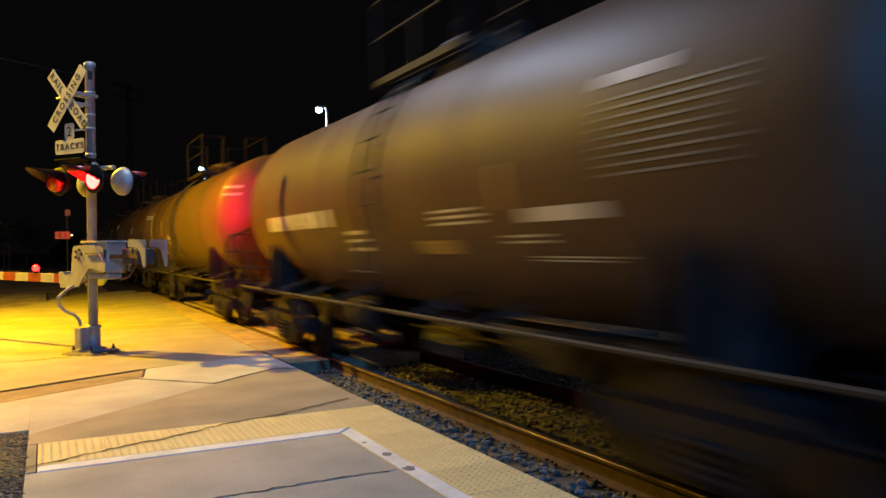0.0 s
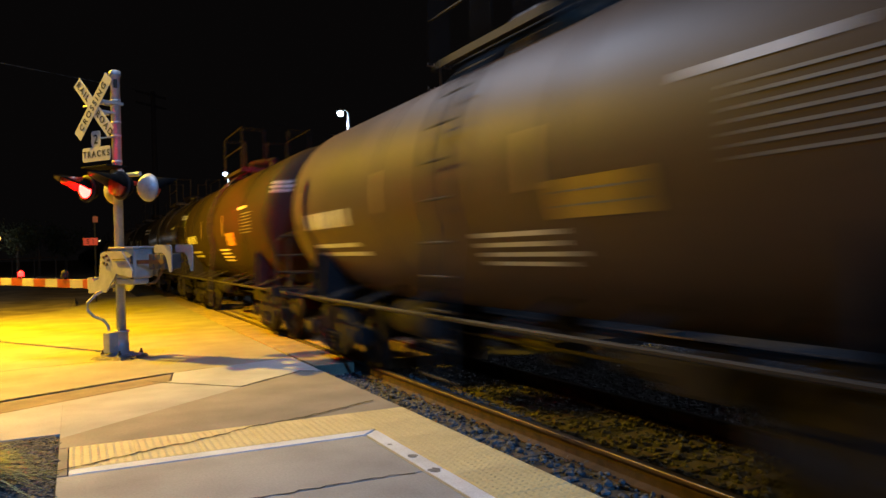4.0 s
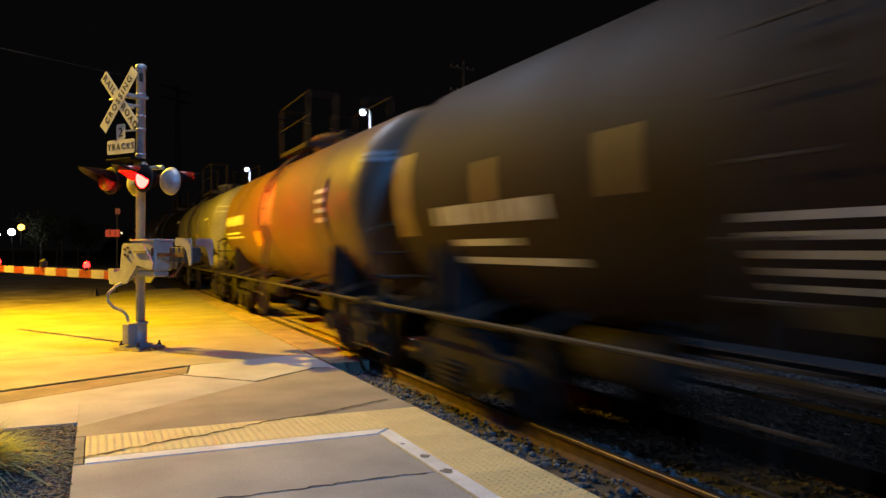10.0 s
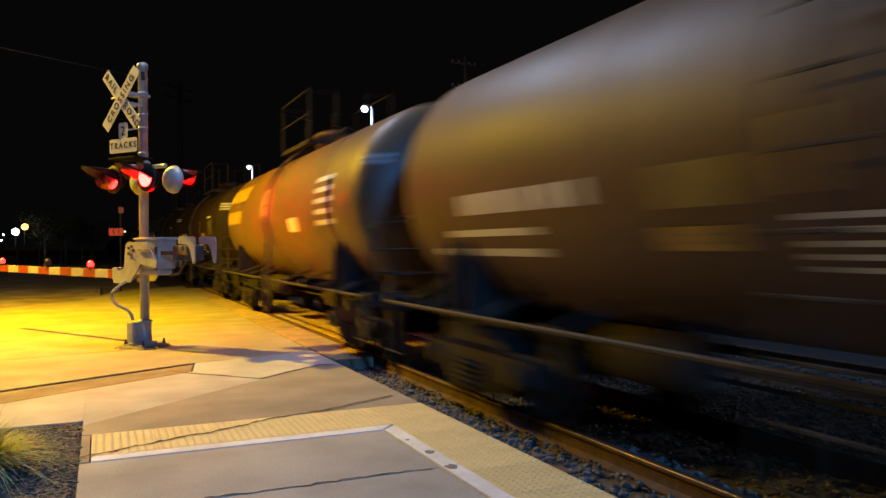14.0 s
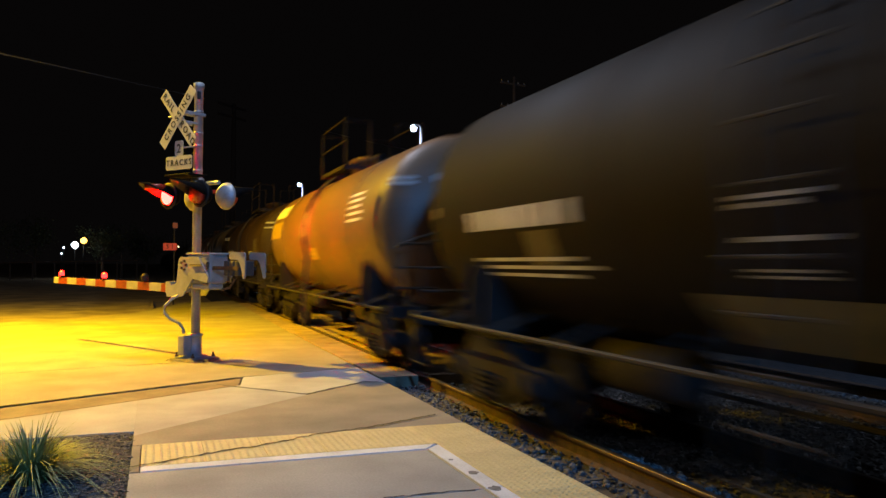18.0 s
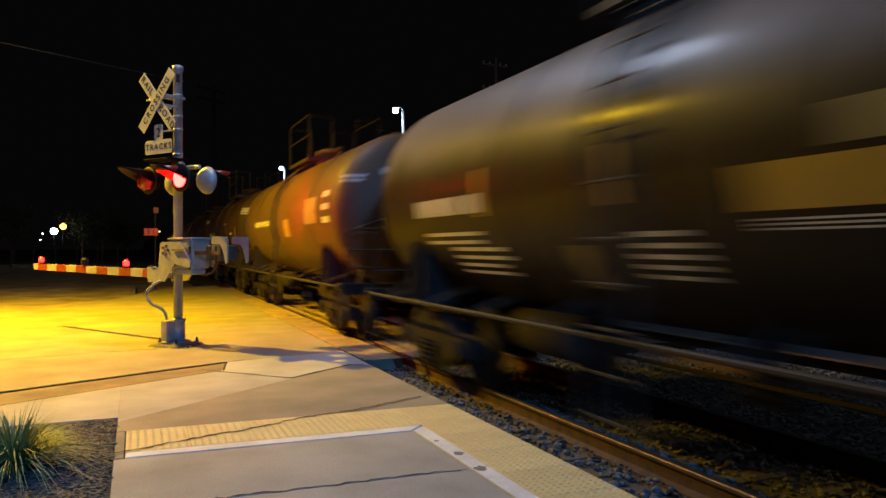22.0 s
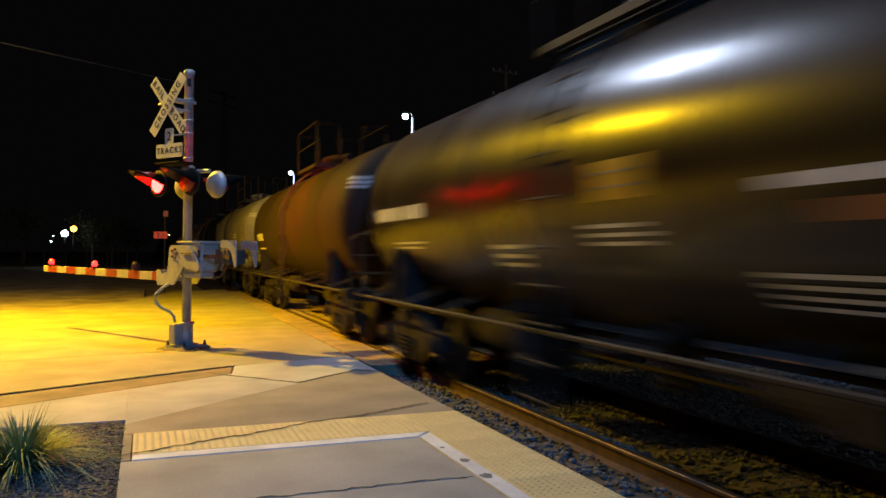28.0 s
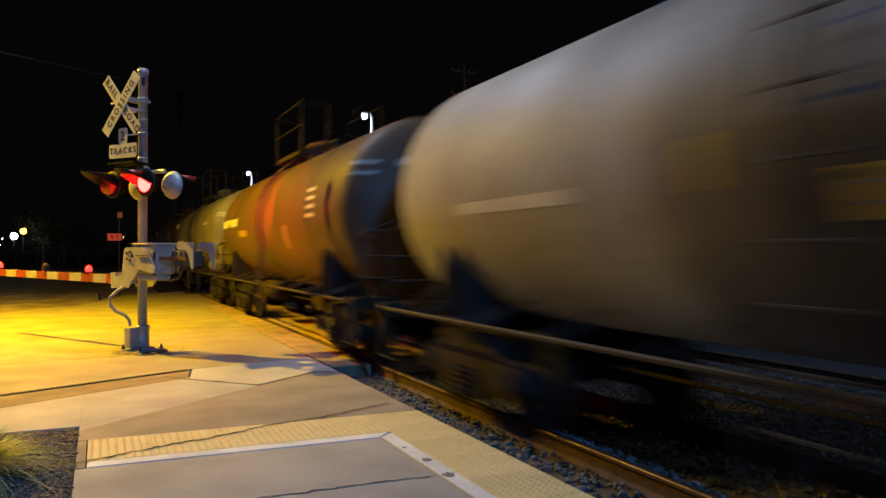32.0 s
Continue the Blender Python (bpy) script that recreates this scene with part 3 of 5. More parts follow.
def make_signal():
    s = thing("crossing_signal", 0.67, 13.7, 0, -55, "grey steel railroad crossing signal with a lowered striped gate arm", "crossing signal")
    bm = bmesh.new()
    lathe(bm, [(0.075, 0.4), (0.075, 4.62), (0.09, 4.63), (0.09, 4.7), (0.06, 4.72)], "Z", 20)
    mast = part("mast", bm, "galv", s)
    bm = bmesh.new()
    box(bm, -0.03, 0.03, -0.083, -0.068, 4.42, 4.56, 0.012, pose(0, 0, 0, 0, 0, 55))
    part("hand_hole", bm, "black", mast)
    bm = bmesh.new()
    box(bm, -0.24, 0.24, -0.24, 0.24, 0.0, 0.06, 0.015)
    lathe(bm, [(0.19, 0.05), (0.19, 0.08), (0.11, 0.09), (0.105, 0.4), (0.125, 0.41), (0.125, 0.44), (0.08, 0.45)], "Z", 20)
    base = part("base", bm, "galv", s)
    for a in (-0.21, 0.21):
        for b in (-0.21, 0.21):
            bm = bmesh.new()
            rod(bm, (a, b, 0.05), (a, b, 0.13), 0.018, 6), rod(bm, (a, b, 0.06), (a, b, 0.085), 0.032, 6)
            part("bolt", bm, "rust", base)
    bm = bmesh.new()
    box(bm, -0.13, 0.04, -0.26, -0.1, 0.09, 0.42, 0.02)
    part("junction_box", bm, "box_paint", s, "pale grey junction box at the mast foot")
    bm = bmesh.new()
    pipe(bm, [(-0.02, -0.22, 0.45), (-0.03, -0.23, 0.54), (-0.1, -0.26, 0.63), (-0.24, -0.34, 0.7), (-0.3, -0.4, 0.8), (-0.29, -0.4, 0.92), (-0.2, -0.32, 1.04), (-0.06, -0.22, 1.13), (0.05, -0.14, 1.22)], 0.025, 8)
    part("conduit", bm, "box_paint", s, "bent flexible conduit")

    # crossbuck, readable from the road
    for words, tilt, off in ((("CROSSING",), -48, -0.4), (("RAIL", "ROAD"), 48, -0.39)):
        bm = bmesh.new()
        m = pose(-0.03, off, 4.06, 0, tilt, 0)
        box(bm, -0.6, 0.6, -0.003, 0.003, -0.1, 0.1, 0, m)
        blade = part("crossbuck_blade", bm, "sign_white", s, "white crossbuck blade with black letters")
        if len(words) == 1:
            lettering("letters", "CROSSING", 0.15, m @ pose(0, -0.0055, 0), blade)
        else:
            for w, q in zip(words, (-0.375, 0.375)):
                lettering("letters", w, 0.15, m @ pose(q, -0.0055, 0), blade)
    bm = bmesh.new()
    for q in (-0.1, 0.06):
        box(bm, q - 0.02, q + 0.02, -0.385, 0.09, 4.14, 4.19, 0.004), box(bm, q - 0.02, q + 0.02, -0.385, -0.06, 3.98, 4.02, 0.004)
    rod(bm, (-0.3, -0.37, 4.1), (0.25, -0.37, 4.1), 0.018, 8)
    part("bracket", bm, "galv", s)
    bm = bmesh.new()
    rod(bm, (0, -0.35, 3.56), (0, -0.05, 3.62), 0.014, 8)
    part("plate_stay", bm, "galv", s)
    for z in (3.2, 3.62, 3.84, 4.2):
        bm = bmesh.new()
        lathe(bm, [(0.082, z), (0.082, z + 0.03)], "Z", 16)
        box(bm, -0.1, -0.07, -0.03, 0.03, z, z + 0.03), box(bm, 0.07, 0.11, -0.015, 0.015, z, z + 0.03)
        part("clamp", bm, "galv", mast)
    # number of tracks
    bm = bmesh.new()
    rounded(bm, -0.345, 0.345, -0.115, 0.115, 0.04)
    plate = part("tracks_plate", bm, "sign_white", s, "white plate lettered with the number of tracks")
    plate.location = (-0.03, -0.36, 3.31)
    bm = bmesh.new()
    rounded(bm, -0.11, 0.11, 0.117, 0.37, 0.04)
    part("number_plate", bm, "sign_white", plate)
    lettering("letters", "TRACKS", 0.14, pose(0, -0.0055, 0), plate)
    lettering("digit", "2", 0.21, pose(0, -0.0055, 0.23), plate)

    # alternating lamps: two towards the road on this side, two towards the other
    bm = bmesh.new()
    rod(bm, (-0.55, 0, 2.98), (0.55, 0, 2.98), 0.035, 10)
    lathe(bm, [(0.1, 2.9), (0.11, 2.92), (0.11, 3.06), (0.1, 3.08)], "Z", 16)
    part("crossarm", bm, "galv", s)
    bm = bmesh.new()
    box(bm, -0.34, 0.3, -0.42, -0.05, 3.09, 3.12, 0.008)
    part("arm_plate", bm, "hood_black", s)
    for side in (-1, 1):
        for facing in (0, 180):
            m = pose(0, 0, 2.78) @ pose(0, 0, 0, 0, 0, facing)
            q = side * 0.42 * (1 if facing == 0 else -1)
            bm = bmesh.new()
            lathe(bm, [(0.04, 0.1 if not facing else 0.02), (0.13, 0.06 if not facing else 0.01), (0.16, 0.0), (0.165, -0.08), (0.15, -0.085)], "Y", 24)
            house = part("lamp_housing", bm, "hood_black", s)
            house.matrix_local = m @ pose(q, -0.2, 0) @ Matrix.Scale(1.14, 4)
            bm = bmesh.new()
            if facing:
                lathe(bm, [(0.02, 0.06), (0.1, 0.05), (0.16, 0.015), (0.2, -0.04), (0.205, -0.066), (0.165, -0.07)], "Y", 32)
            else:
                lathe(bm, [(0.165, -0.055), (0.2, -0.058), (0.2, -0.066), (0.165, -0.07)], "Y", 32)
            part("background_disc", bm, "galv" if facing else "black", house)
            if facing:
                beam = lamp("red_beam", "SPOT", (0, 0, 0), RED, 4800, 0.03, None, 36)
                beam.matrix_world = s.matrix_world @ m @ pose(q, -0.363, 0) @ pose(0, 0, 0, 0, 0, 21) @ pose(0, 0, 0, -88)
            bm = bmesh.new()
            lathe(bm, [(0.0015, -0.135), (0.06, -0.128), (0.11, -0.108), (0.135, -0.085)], "Y", 24)
            part("lens", bm, "lamp_red", house, "lit red lens")
            # hood over the lens
            bm = bmesh.new()
            ring = []
            for k in range(15):
                a = radians(-8 + 196 * k / 14)
                c, z = math.cos(a), math.sin(a)
                ln = 0.06 + 0.42 * max(0, z) ** 0.8
                ring.append([bm.verts.new((r * c, y, r * z)) for r, y in ((0.158, -0.085), (0.168, -0.085 - ln), (0.163, -0.085 - ln), (0.155, -0.085))])
            for p, w in zip(ring, ring[1:]):
                for k in range(4):
                    bm.faces.new((p[k], w[k], w[(k + 1) % 4], p[(k + 1) % 4])).smooth = True
            part("hood", bm, "hood_black", house)
            bm = bmesh.new()
            ring = []
            for k in range(15):
                a = radians(-4 + 188 * k / 14)
                c, z = math.cos(a), math.sin(a)
                ln = 0.06 + 0.4 * max(0, z) ** 0.8
                ring.append([bm.verts.new((r * c, y, r * z)) for r, y in ((0.1535, -0.09), (0.158, -0.085 - ln), (0.1565, -0.085 - ln), (0.152, -0.09))])
            for p, w in zip(ring, ring[1:]):
                for k in range(4):
                    bm.faces.new((p[k], w[k], w[(k + 1) % 4], p[(k + 1) % 4])).smooth = True
            part("hood_liner", bm, "liner", house, "dull black inside of the hood")
            # Added flap: stands in for switching the lamp off between flashes.
            bm = bmesh.new()
            lathe(bm, [(0.0015, -0.006), (0.146, -0.006), (0.146, 0.066), (0.14, 0.066), (0.14, 0.0), (0.0015, 0.0)], "Y", 24)
            bmesh.ops.translate(bm, verts=bm.verts, vec=(0, 0, -0.145))
            sh = part("shutter", bm, "lens_dark", house, "dark red glass flap, added to blank the lamp")
            SHUTTERS.append((sh, Vector((0, -0.15, 0.145)), side))

    # gate mechanism, counterweight and arm, turned to the arm's line
    A = pose(0.51, 0.249, 0, 0, 0, -5)
    bm = bmesh.new()
    box(bm, -0.42, 0.24, -0.52, -0.16, 1.3, 1.8, 0.05, A)
    box(bm, -0.43, 0.25, -0.535, -0.145, 1.77, 1.81, 0.015, A)
    box(bm, -0.32, 0.18, -0.48, -0.2, 1.2, 1.32, 0.05, A)
    mech = part("gate_mechanism", bm, "box_paint", s, "pale grey gate motor box")
    for z in (1.36, 1.6):
        bm = bmesh.new()
        box(bm, 0.2, 0.22, -0.56, -0.52, z - 0.06, z + 0.06, 0, A)
        part("latch", bm, "rust", mech)
    bm = bmesh.new()
    box(bm, -0.2, 0.12, -0.605, -0.58, 1.6, 1.615, 0, A)
    part("handle", bm, "rust", mech)
    bm = bmesh.new()
    prof = [(-0.95, 1.06), (-0.95, 1.32), (-0.85, 1.32), (-0.8, 1.26), (-0.64, 1.3), (-0.58, 1.7), (-0.52, 1.74), (0.0, 1.74), (0.28, 1.42), (0.26, 1.32), (-0.16, 1.38), (-0.46, 1.08)]
    for y in (-0.56, -0.12):
        vs = [[bm.verts.new((x, y + d, z)) for x, z in prof] for d in (-0.012, 0.012)]
        for k in range(len(prof)):
            j = (k + 1) % len(prof)
            bm.faces.new((vs[0][k], vs[0][j], vs[1][j], vs[1][k]))
        bm.faces.new(vs[0]), bm.faces.new(vs[1][::-1])
    box(bm, -1.0, -0.86, -0.56, -0.12, 1.12, 1.32, 0.01)
    bmesh.ops.transform(bm, matrix=A, verts=bm.verts)
    yoke = part("arm_yoke", bm, "box_paint", s)
    for k in range(5):
        a = k * math.tau / 5
        bm = bmesh.new()
        rod(bm, (-0.42 + 0.075 * math.cos(a), -0.572, 1.6 + 0.075 * math.sin(a)), (-0.42 + 0.075 * math.cos(a), -0.597, 1.6 + 0.075 * math.sin(a)), 0.022, 6)
        bmesh.ops.transform(bm, matrix=A, verts=bm.verts)
        part("bolt", bm, "rust", yoke)
    bm = bmesh.new()
    for y in (-0.5, -0.18):
        box(bm, 0.3, 1.0, y - 0.012, y + 0.012, 1.53, 1.59, 0, A)
    pipe(bm, [A @ Vector((0.34, -0.35, 1.2)), A @ Vector((0.55, -0.35, 1.24)), A @ Vector((0.8, -0.35, 1.5))], 0.02)
    cw = part("counterweight_arm", bm, "rust", s)
    prof = [(0.8 + 0.62 * (x - 0.74), z) for x, z in ((0.78, 1.82), (1.34, 1.81), (1.38, 1.79), (1.4, 1.74), (1.4, 1.44), (1.37, 1.4), (1.32, 1.4), (1.27, 1.5), (1.2, 1.62), (1.1, 1.69), (0.76, 1.7), (0.74, 1.72), (0.74, 1.79))]
    for y in (-0.53, -0.15):
        bm = bmesh.new()
        vs = [[bm.verts.new((x, y + d, z)) for x, z in prof] for d in (-0.012, 0.012)]
        for k in range(len(prof)):
            j = (k + 1) % len(prof)
            bm.faces.new((vs[0][k], vs[0][j], vs[1][j], vs[1][k]))
        bm.faces.new(vs[0]), bm.faces.new(vs[1][::-1])
        bmesh.ops.transform(bm, matrix=A, verts=bm.verts)
        bmesh.ops.recalc_face_normals(bm, faces=bm.faces)
        part("side_plate", bm, "box_paint", cw, "pale grey bent side plate")
    for x in (0.58, 0.72, 0.86):
        bm = bmesh.new()
        box(bm, x, x + 0.12, -0.49, -0.19, 1.44, 1.68, 0.02, A)
        rod(bm, A @ Vector((x + 0.06, -0.48, 1.56)), A @ Vector((x + 0.06, -0.51, 1.56)), 0.03, 6)
        part("counterweight", bm, "weight", cw, "dark iron counterweight block")
    # arm
    n, step, x = 12, 0.4, -1.06
    bm = bmesh.new()
    rod(bm, (-0.9, -0.34, 1.2), (-5.6, -0.34, 1.26), 0.02, 8)
    bmesh.ops.transform(bm, matrix=A, verts=bm.verts)
    arm = part("gate_arm", bm, "galv", s, "gate arm with red and white reflective stripes")
    for k in range(n):
        bm = bmesh.new()
        h, z = 0.075 - 0.012 * k / n, 1.2 + 0.06 * k / n
        box(bm, max(x - step * (k + 1), -5.67), x - step * k, -0.37, -0.31, z - h, z + h, 0, A)
        part("stripe", bm, "red_sheet" if k % 2 == 0 else "arm_white", arm)
    for x, mode in ((-2.06, 1), (-3.56, -1), (-5.38, 0)):
        bm = bmesh.new()
        lathe(bm, [(0.025, 0.0), (0.025, 0.02), (0.045, 0.03), (0.045, 0.04)], "Z", 14)
        lt = part("arm_lamp", bm, "black", arm)
        lt.matrix_local = A @ pose(x, -0.34, 1.255 - 0.01 * x, 0, 0, 60)
        bm = bmesh.new()
        lathe(bm, [(0.04, 0.041), (0.055, 0.065), (0.05, 0.11), (0.03, 0.14), (0.004, 0.15)], "Z", 14)
        part("lens", bm, "arm_red", lt, "lit red lamp")
        if mode:
            # Added half shell that hides the small lamp while it is off.
            bm = bmesh.new()
            prof = [(0.061, 0.035), (0.066, 0.035), (0.066, 0.12), (0.04, 0.16), (0.01, 0.168), (0.01, 0.162), (0.037, 0.155), (0.061, 0.115)]
            arcs = [[bm.verts.new((r * math.cos(radians(a)), r * math.sin(radians(a)), h)) for r, h in prof] for a in range(-195, 16, 15)]
            for p, w in zip(arcs, arcs[1:]):
                for k in range(8):
                    bm.faces.new((p[k], w[k], w[(k + 1) % 8], p[(k + 1) % 8]))
            sh = part("shutter", bm, "black", lt)
            CAPS.append((sh, mode))
    return s


SHUTTERS, CAPS = [], []
signal = make_signal()


# ---- lamps, poles, wires and distance ----
def street_lamp(x, y, h, arm, label):
    t = thing("street_lamp", x, y, -0.2, 0, label, "street lamp", "lamps along the far platform")
    bm = bmesh.new()
    lathe(bm, [(0.16, 0.0), (0.16, 0.5), (0.11, 0.55), (0.07, h)], "Z", 12)
    part("pole", bm, "galv", t)
    bm = bmesh.new()
    pipe(bm, [(0, 0, h - 0.1), (-0.04, 0, h + 0.08), (-0.15, 0, h + 0.16), (-arm, 0, h + 0.17)], 0.035)
    part("bracket", bm, "galv", t)
    bm = bmesh.new()
    lathe(bm, [(0.05, h + 0.2), (0.1, h + 0.17), (0.14, h + 0.12), (0.16, h + 0.09), (0.14, h + 0.08)], "Z", 20)
    bmesh.ops.translate(bm, verts=bm.verts, vec=(-arm, 0, 0))
    head = part("lamp_head", bm, "galv", t)
    bm = bmesh.new()
    lathe(bm, [(max(0.01, 0.16 * math.sin(radians(a))), h - 0.02 - 0.15 * math.cos(radians(a))) for a in range(0, 150, 15)], "Z", 20)
    bmesh.ops.translate(bm, verts=bm.verts, vec=(-arm, 0, 0))
    part("diffuser", bm, "led", head, "glowing cool white globe")
    return t


street_lamp(12.55, 36.7, 8.75, 0.4, "tall grey platform lamp with a glowing cool white head")
street_lamp(12.3, 68.5, 8.9, 0.3, "distant grey platform lamp with a glowing cool white head")
# Out of view: added to light the far ballast and the car ends.
street_lamp(12.6, -1.0, 8.7, 0.3, "tall grey platform lamp with a glowing cool white head")
lamp("far_platform_light", "POINT", (12.1, -1.0, 8.2), COOL, 600, 0.2)
lamp("far_platform_light", "POINT", (12.0, 36.7, 8.3), COOL, 300, 0.2)
lamp("far_platform_light", "POINT", (11.8, 68.5, 8.4), COOL, 300, 0.2)


def utility_pole(x, y, h, yaw, k=1.0):
    t = thing("utility_pole", x, y, -0.3, yaw, "dark wooden utility pole with crossarms", "utility pole", "utility poles")
    bm = bmesh.new()
    lathe(bm, [(0.16 * k, 0.0), (0.13 * k, h * 0.6), (0.1 * k, h)], "Z", 12)
    part("shaft", bm, "bark", t)
    for z in (h - 0.5, h - 2.2):
        bm = bmesh.new()
        box(bm, -1.1 * k, 1.1 * k, 0.1 * k, 0.1 * k + 0.1, z - 0.06 * k, z + 0.06 * k, 0.01)
        arm = part("crossarm", bm, "bark", t)
        for q in (-1.0 * k, -0.45 * k, 0.45 * k, 1.0 * k):
            bm = bmesh.new()
            lathe(bm, [(0.02, z + 0.06), (0.05, z + 0.1), (0.035, z + 0.14), (0.05, z + 0.18), (0.02, z + 0.22)], "Z", 10)
            bmesh.ops.translate(bm, verts=bm.verts, vec=(q, 0.1 * k + 0.05, 0))
            part("insulator", bm, "galv", arm)
    return t


utility_pole(24.2, 50.0, 15.6, 10)
utility_pole(11.9, 130.0, 28.2, 45, 3.2)


def wire(a, b, sag, name="overhead_wire"):
    a, b = Vector(a), Vector(b)
    bm = bmesh.new()
    pipe(bm, [a.lerp(b, i / 24) - Vector((0, 0, sag * 4 * (i / 24) * (1 - i / 24))) for i in range(25)], 0.025, 5)
    return tagged(part(name, bm, "galv"), "thin sagging overhead cable", "cable")


wire((-8.2, 12.0, 5.4), (11.9, 130.0, 27.7), 0.0)
wire((11.9, 130.0, 27.7), (66.0, 184.0, 30.0), 0.8)

# ---- far lights, sign and trees at the end of the road ----
def far_light(x, y, z, material, label, r=0.25):
    t = thing("lamp_post", x, y, -0.34, 0, label, "lamp post", "distant lamp posts")
    bm = bmesh.new()
    lathe(bm, [(0.09, 0.0), (0.06, z + 0.34)], "Z", 10)
    part("pole", bm, "black", t)
    bm = bmesh.new()
    lathe(bm, [(max(0.004, r * math.sin(radians(a))), z + 0.4 - r * math.cos(radians(a))) for a in range(0, 181, 20)], "Z", 16)
    part("lamp_head", bm, material, t, "glowing lamp head")
    return t


far_light(-8.37, 95, 3.45, "far_cool", "distant post with a glowing white lamp head", 0.36)
far_light(-7.47, 95, 3.97, "far_warm", "distant post with a glowing orange lamp head", 0.34)
far_light(-10.23, 100, 2.55, "far_cool", "distant low post with a small white lamp", 0.08)
far_light(-10.2, 102, 3.25, "far_cool", "distant low post with a small white lamp", 0.08)
far_light(13.33, 150, 5.3, "far_cool", "distant post with a small white lamp", 0.16)
lamp("far_lot_light", "POINT", (-7.6, 94.0, 4.6), SODIUM, 6, 0.4)
# Glints along the far cars' tops, put in as small glowing heads.
for x, z, r in ((7.1, 7.1, 0.28), (10.3, 7.1, 0.35), (15.1, 7.5, 0.5), (17.0, 7.7, 0.5), (18.1, 7.9, 0.3), (21.6, 8.5, 0.4), (23.9, 8.5, 0.25), (26.2, 8.6, 0.4), (29.8, 9.7, 0.5)):
    far_light(x, 260, z - 0.4, "far_glint", "very distant small warm glow standing in for a glint on a car top", r)

t = thing("marker_sign", 0.62, 35.0, -0.3, -8, "small red reflective marker sign on a thin post", "sign")
bm = bmesh.new()
box(bm, 0.14, 0.2, -0.019, 0.02, 0, 3.7)
part("post", bm, "black", t)
bm = bmesh.new()
box(bm, -0.28, 0.28, -0.03, -0.02, 2.47, 2.77, 0.003)
panel = part("panel", bm, "marker_red", t)
lettering("digit", "5", 0.26, pose(-0.1, -0.033, 2.62), panel)
lettering("digit", "1", 0.26, pose(0.1, -0.033, 2.62), panel)
bm = bmesh.new()
box(bm, 0.1, 0.3, -0.03, -0.02, 3.42, 3.66, 0.003)
part("upper_panel", bm, "red_sheet", t)


def tree(x, y, h, seed):
    rng = random.Random(seed)
    t = thing("tree", x, y, -0.35, rng.uniform(0, 360), "dark broadleaf tree at the edge of the lot", "tree", "trees behind the road")
    bm = bmesh.new()
    lathe(bm, [(0.22, 0), (0.15, h * 0.35), (0.07, h * 0.7)], "Z", 9)
    tips = []
    for i in range(9):
        a, z = rng.uniform(0, math.tau), h * rng.uniform(0.3, 0.68)
        p = Vector((math.cos(a), math.sin(a), rng.uniform(0.4, 1.0))) * h * rng.uniform(0.18, 0.32)
        rod(bm, (0, 0, z), p + Vector((0, 0, z)), 0.06, 6, 0.015)
        tips.append(p + Vector((0, 0, z)))
    part("trunk", bm, "bark", t)
    bm = bmesh.new()
    for i in range(1500):
        c = rng.choice(tips) + Vector([rng.gauss(0, h * 0.085) for _ in range(3)])
        n = Vector([rng.gauss(0, 1) for _ in range(3)]).normalized()
        u = n.orthogonal().normalized() * rng.uniform(0.08, 0.2)
        w = n.cross(u) * 0.6
        bm.faces.new([bm.verts.new(c + q) for q in (-u, w, u, -w)])
    part("crown", bm, "leaf", t)


for i, (x, y, h) in enumerate(((-5.7, 98, 6.0), (-3.8, 104, 6.5), (-14, 108, 7.5), (-19, 106, 8), (-1.0, 114, 7), (-25, 110, 9))):
    tree(x, y, h, i + 3)
t = thing("guard_rail", 0, 0, -0.34, 0, "long pale steel guard rail far behind the crossing", "guard rail")
bm = bmesh.new()
rod(bm, (-16, 88.5, 1.75), (-1.6, 91, 2.2), 0.07, 6)
part("beam", bm, "rust", t)
for i in range(8):
    bm = bmesh.new()
    x = -15.8 + i * 2
    y = 88.5 + (x + 16) * 0.174
    rod(bm, (x, y + 0.15, 0), (x, y + 0.15, 1.8 + i * 0.06), 0.07, 6)
    part("post", bm, "bark", t)


# ---- tank cars ----
R, ZC, HALF = 1.39, 2.32, 5.55
CACHE = {}


def shared(parent, name, key, build, material, label=""):
    """A part on a mesh that all cars share."""
    k = (name, key, material)
    if k not in CACHE:
        bm = bmesh.new()
        build(bm)
        me = bpy.data.meshes.new(name)
        bm.to_mesh(me), bm.free()
        me.materials.append(M[material])
        CACHE[k] = me
    return part(name, CACHE[k], "", parent, label)


def shell(bm, half=HALF):
    prof = []
    for i in range(11):
        a = radians(90 * i / 10)
        prof.append((max(0.004, R * math.sin(a)), -half - 0.48 * math.cos(a)))
    for y in (-3.7, -1.85, -1.845, 1.845, 1.85, 3.7):
        prof.append((R, y))
    prof += [(r, -y) for r, y in prof[10::-1]]
    lathe(bm, prof, "Y", 72)
    bmesh.ops.translate(bm, verts=bm.verts, vec=(0, 0, ZC))


def band(y, w):
    def build(bm):
        lathe(bm, [(R + 0.001, y - w / 2), (R + 0.009, y - w / 2), (R + 0.009, y + w / 2), (R + 0.001, y + w / 2)], "Y", 72)
        bmesh.ops.translate(bm, verts=bm.verts, vec=(0, 0, ZC))
    return build


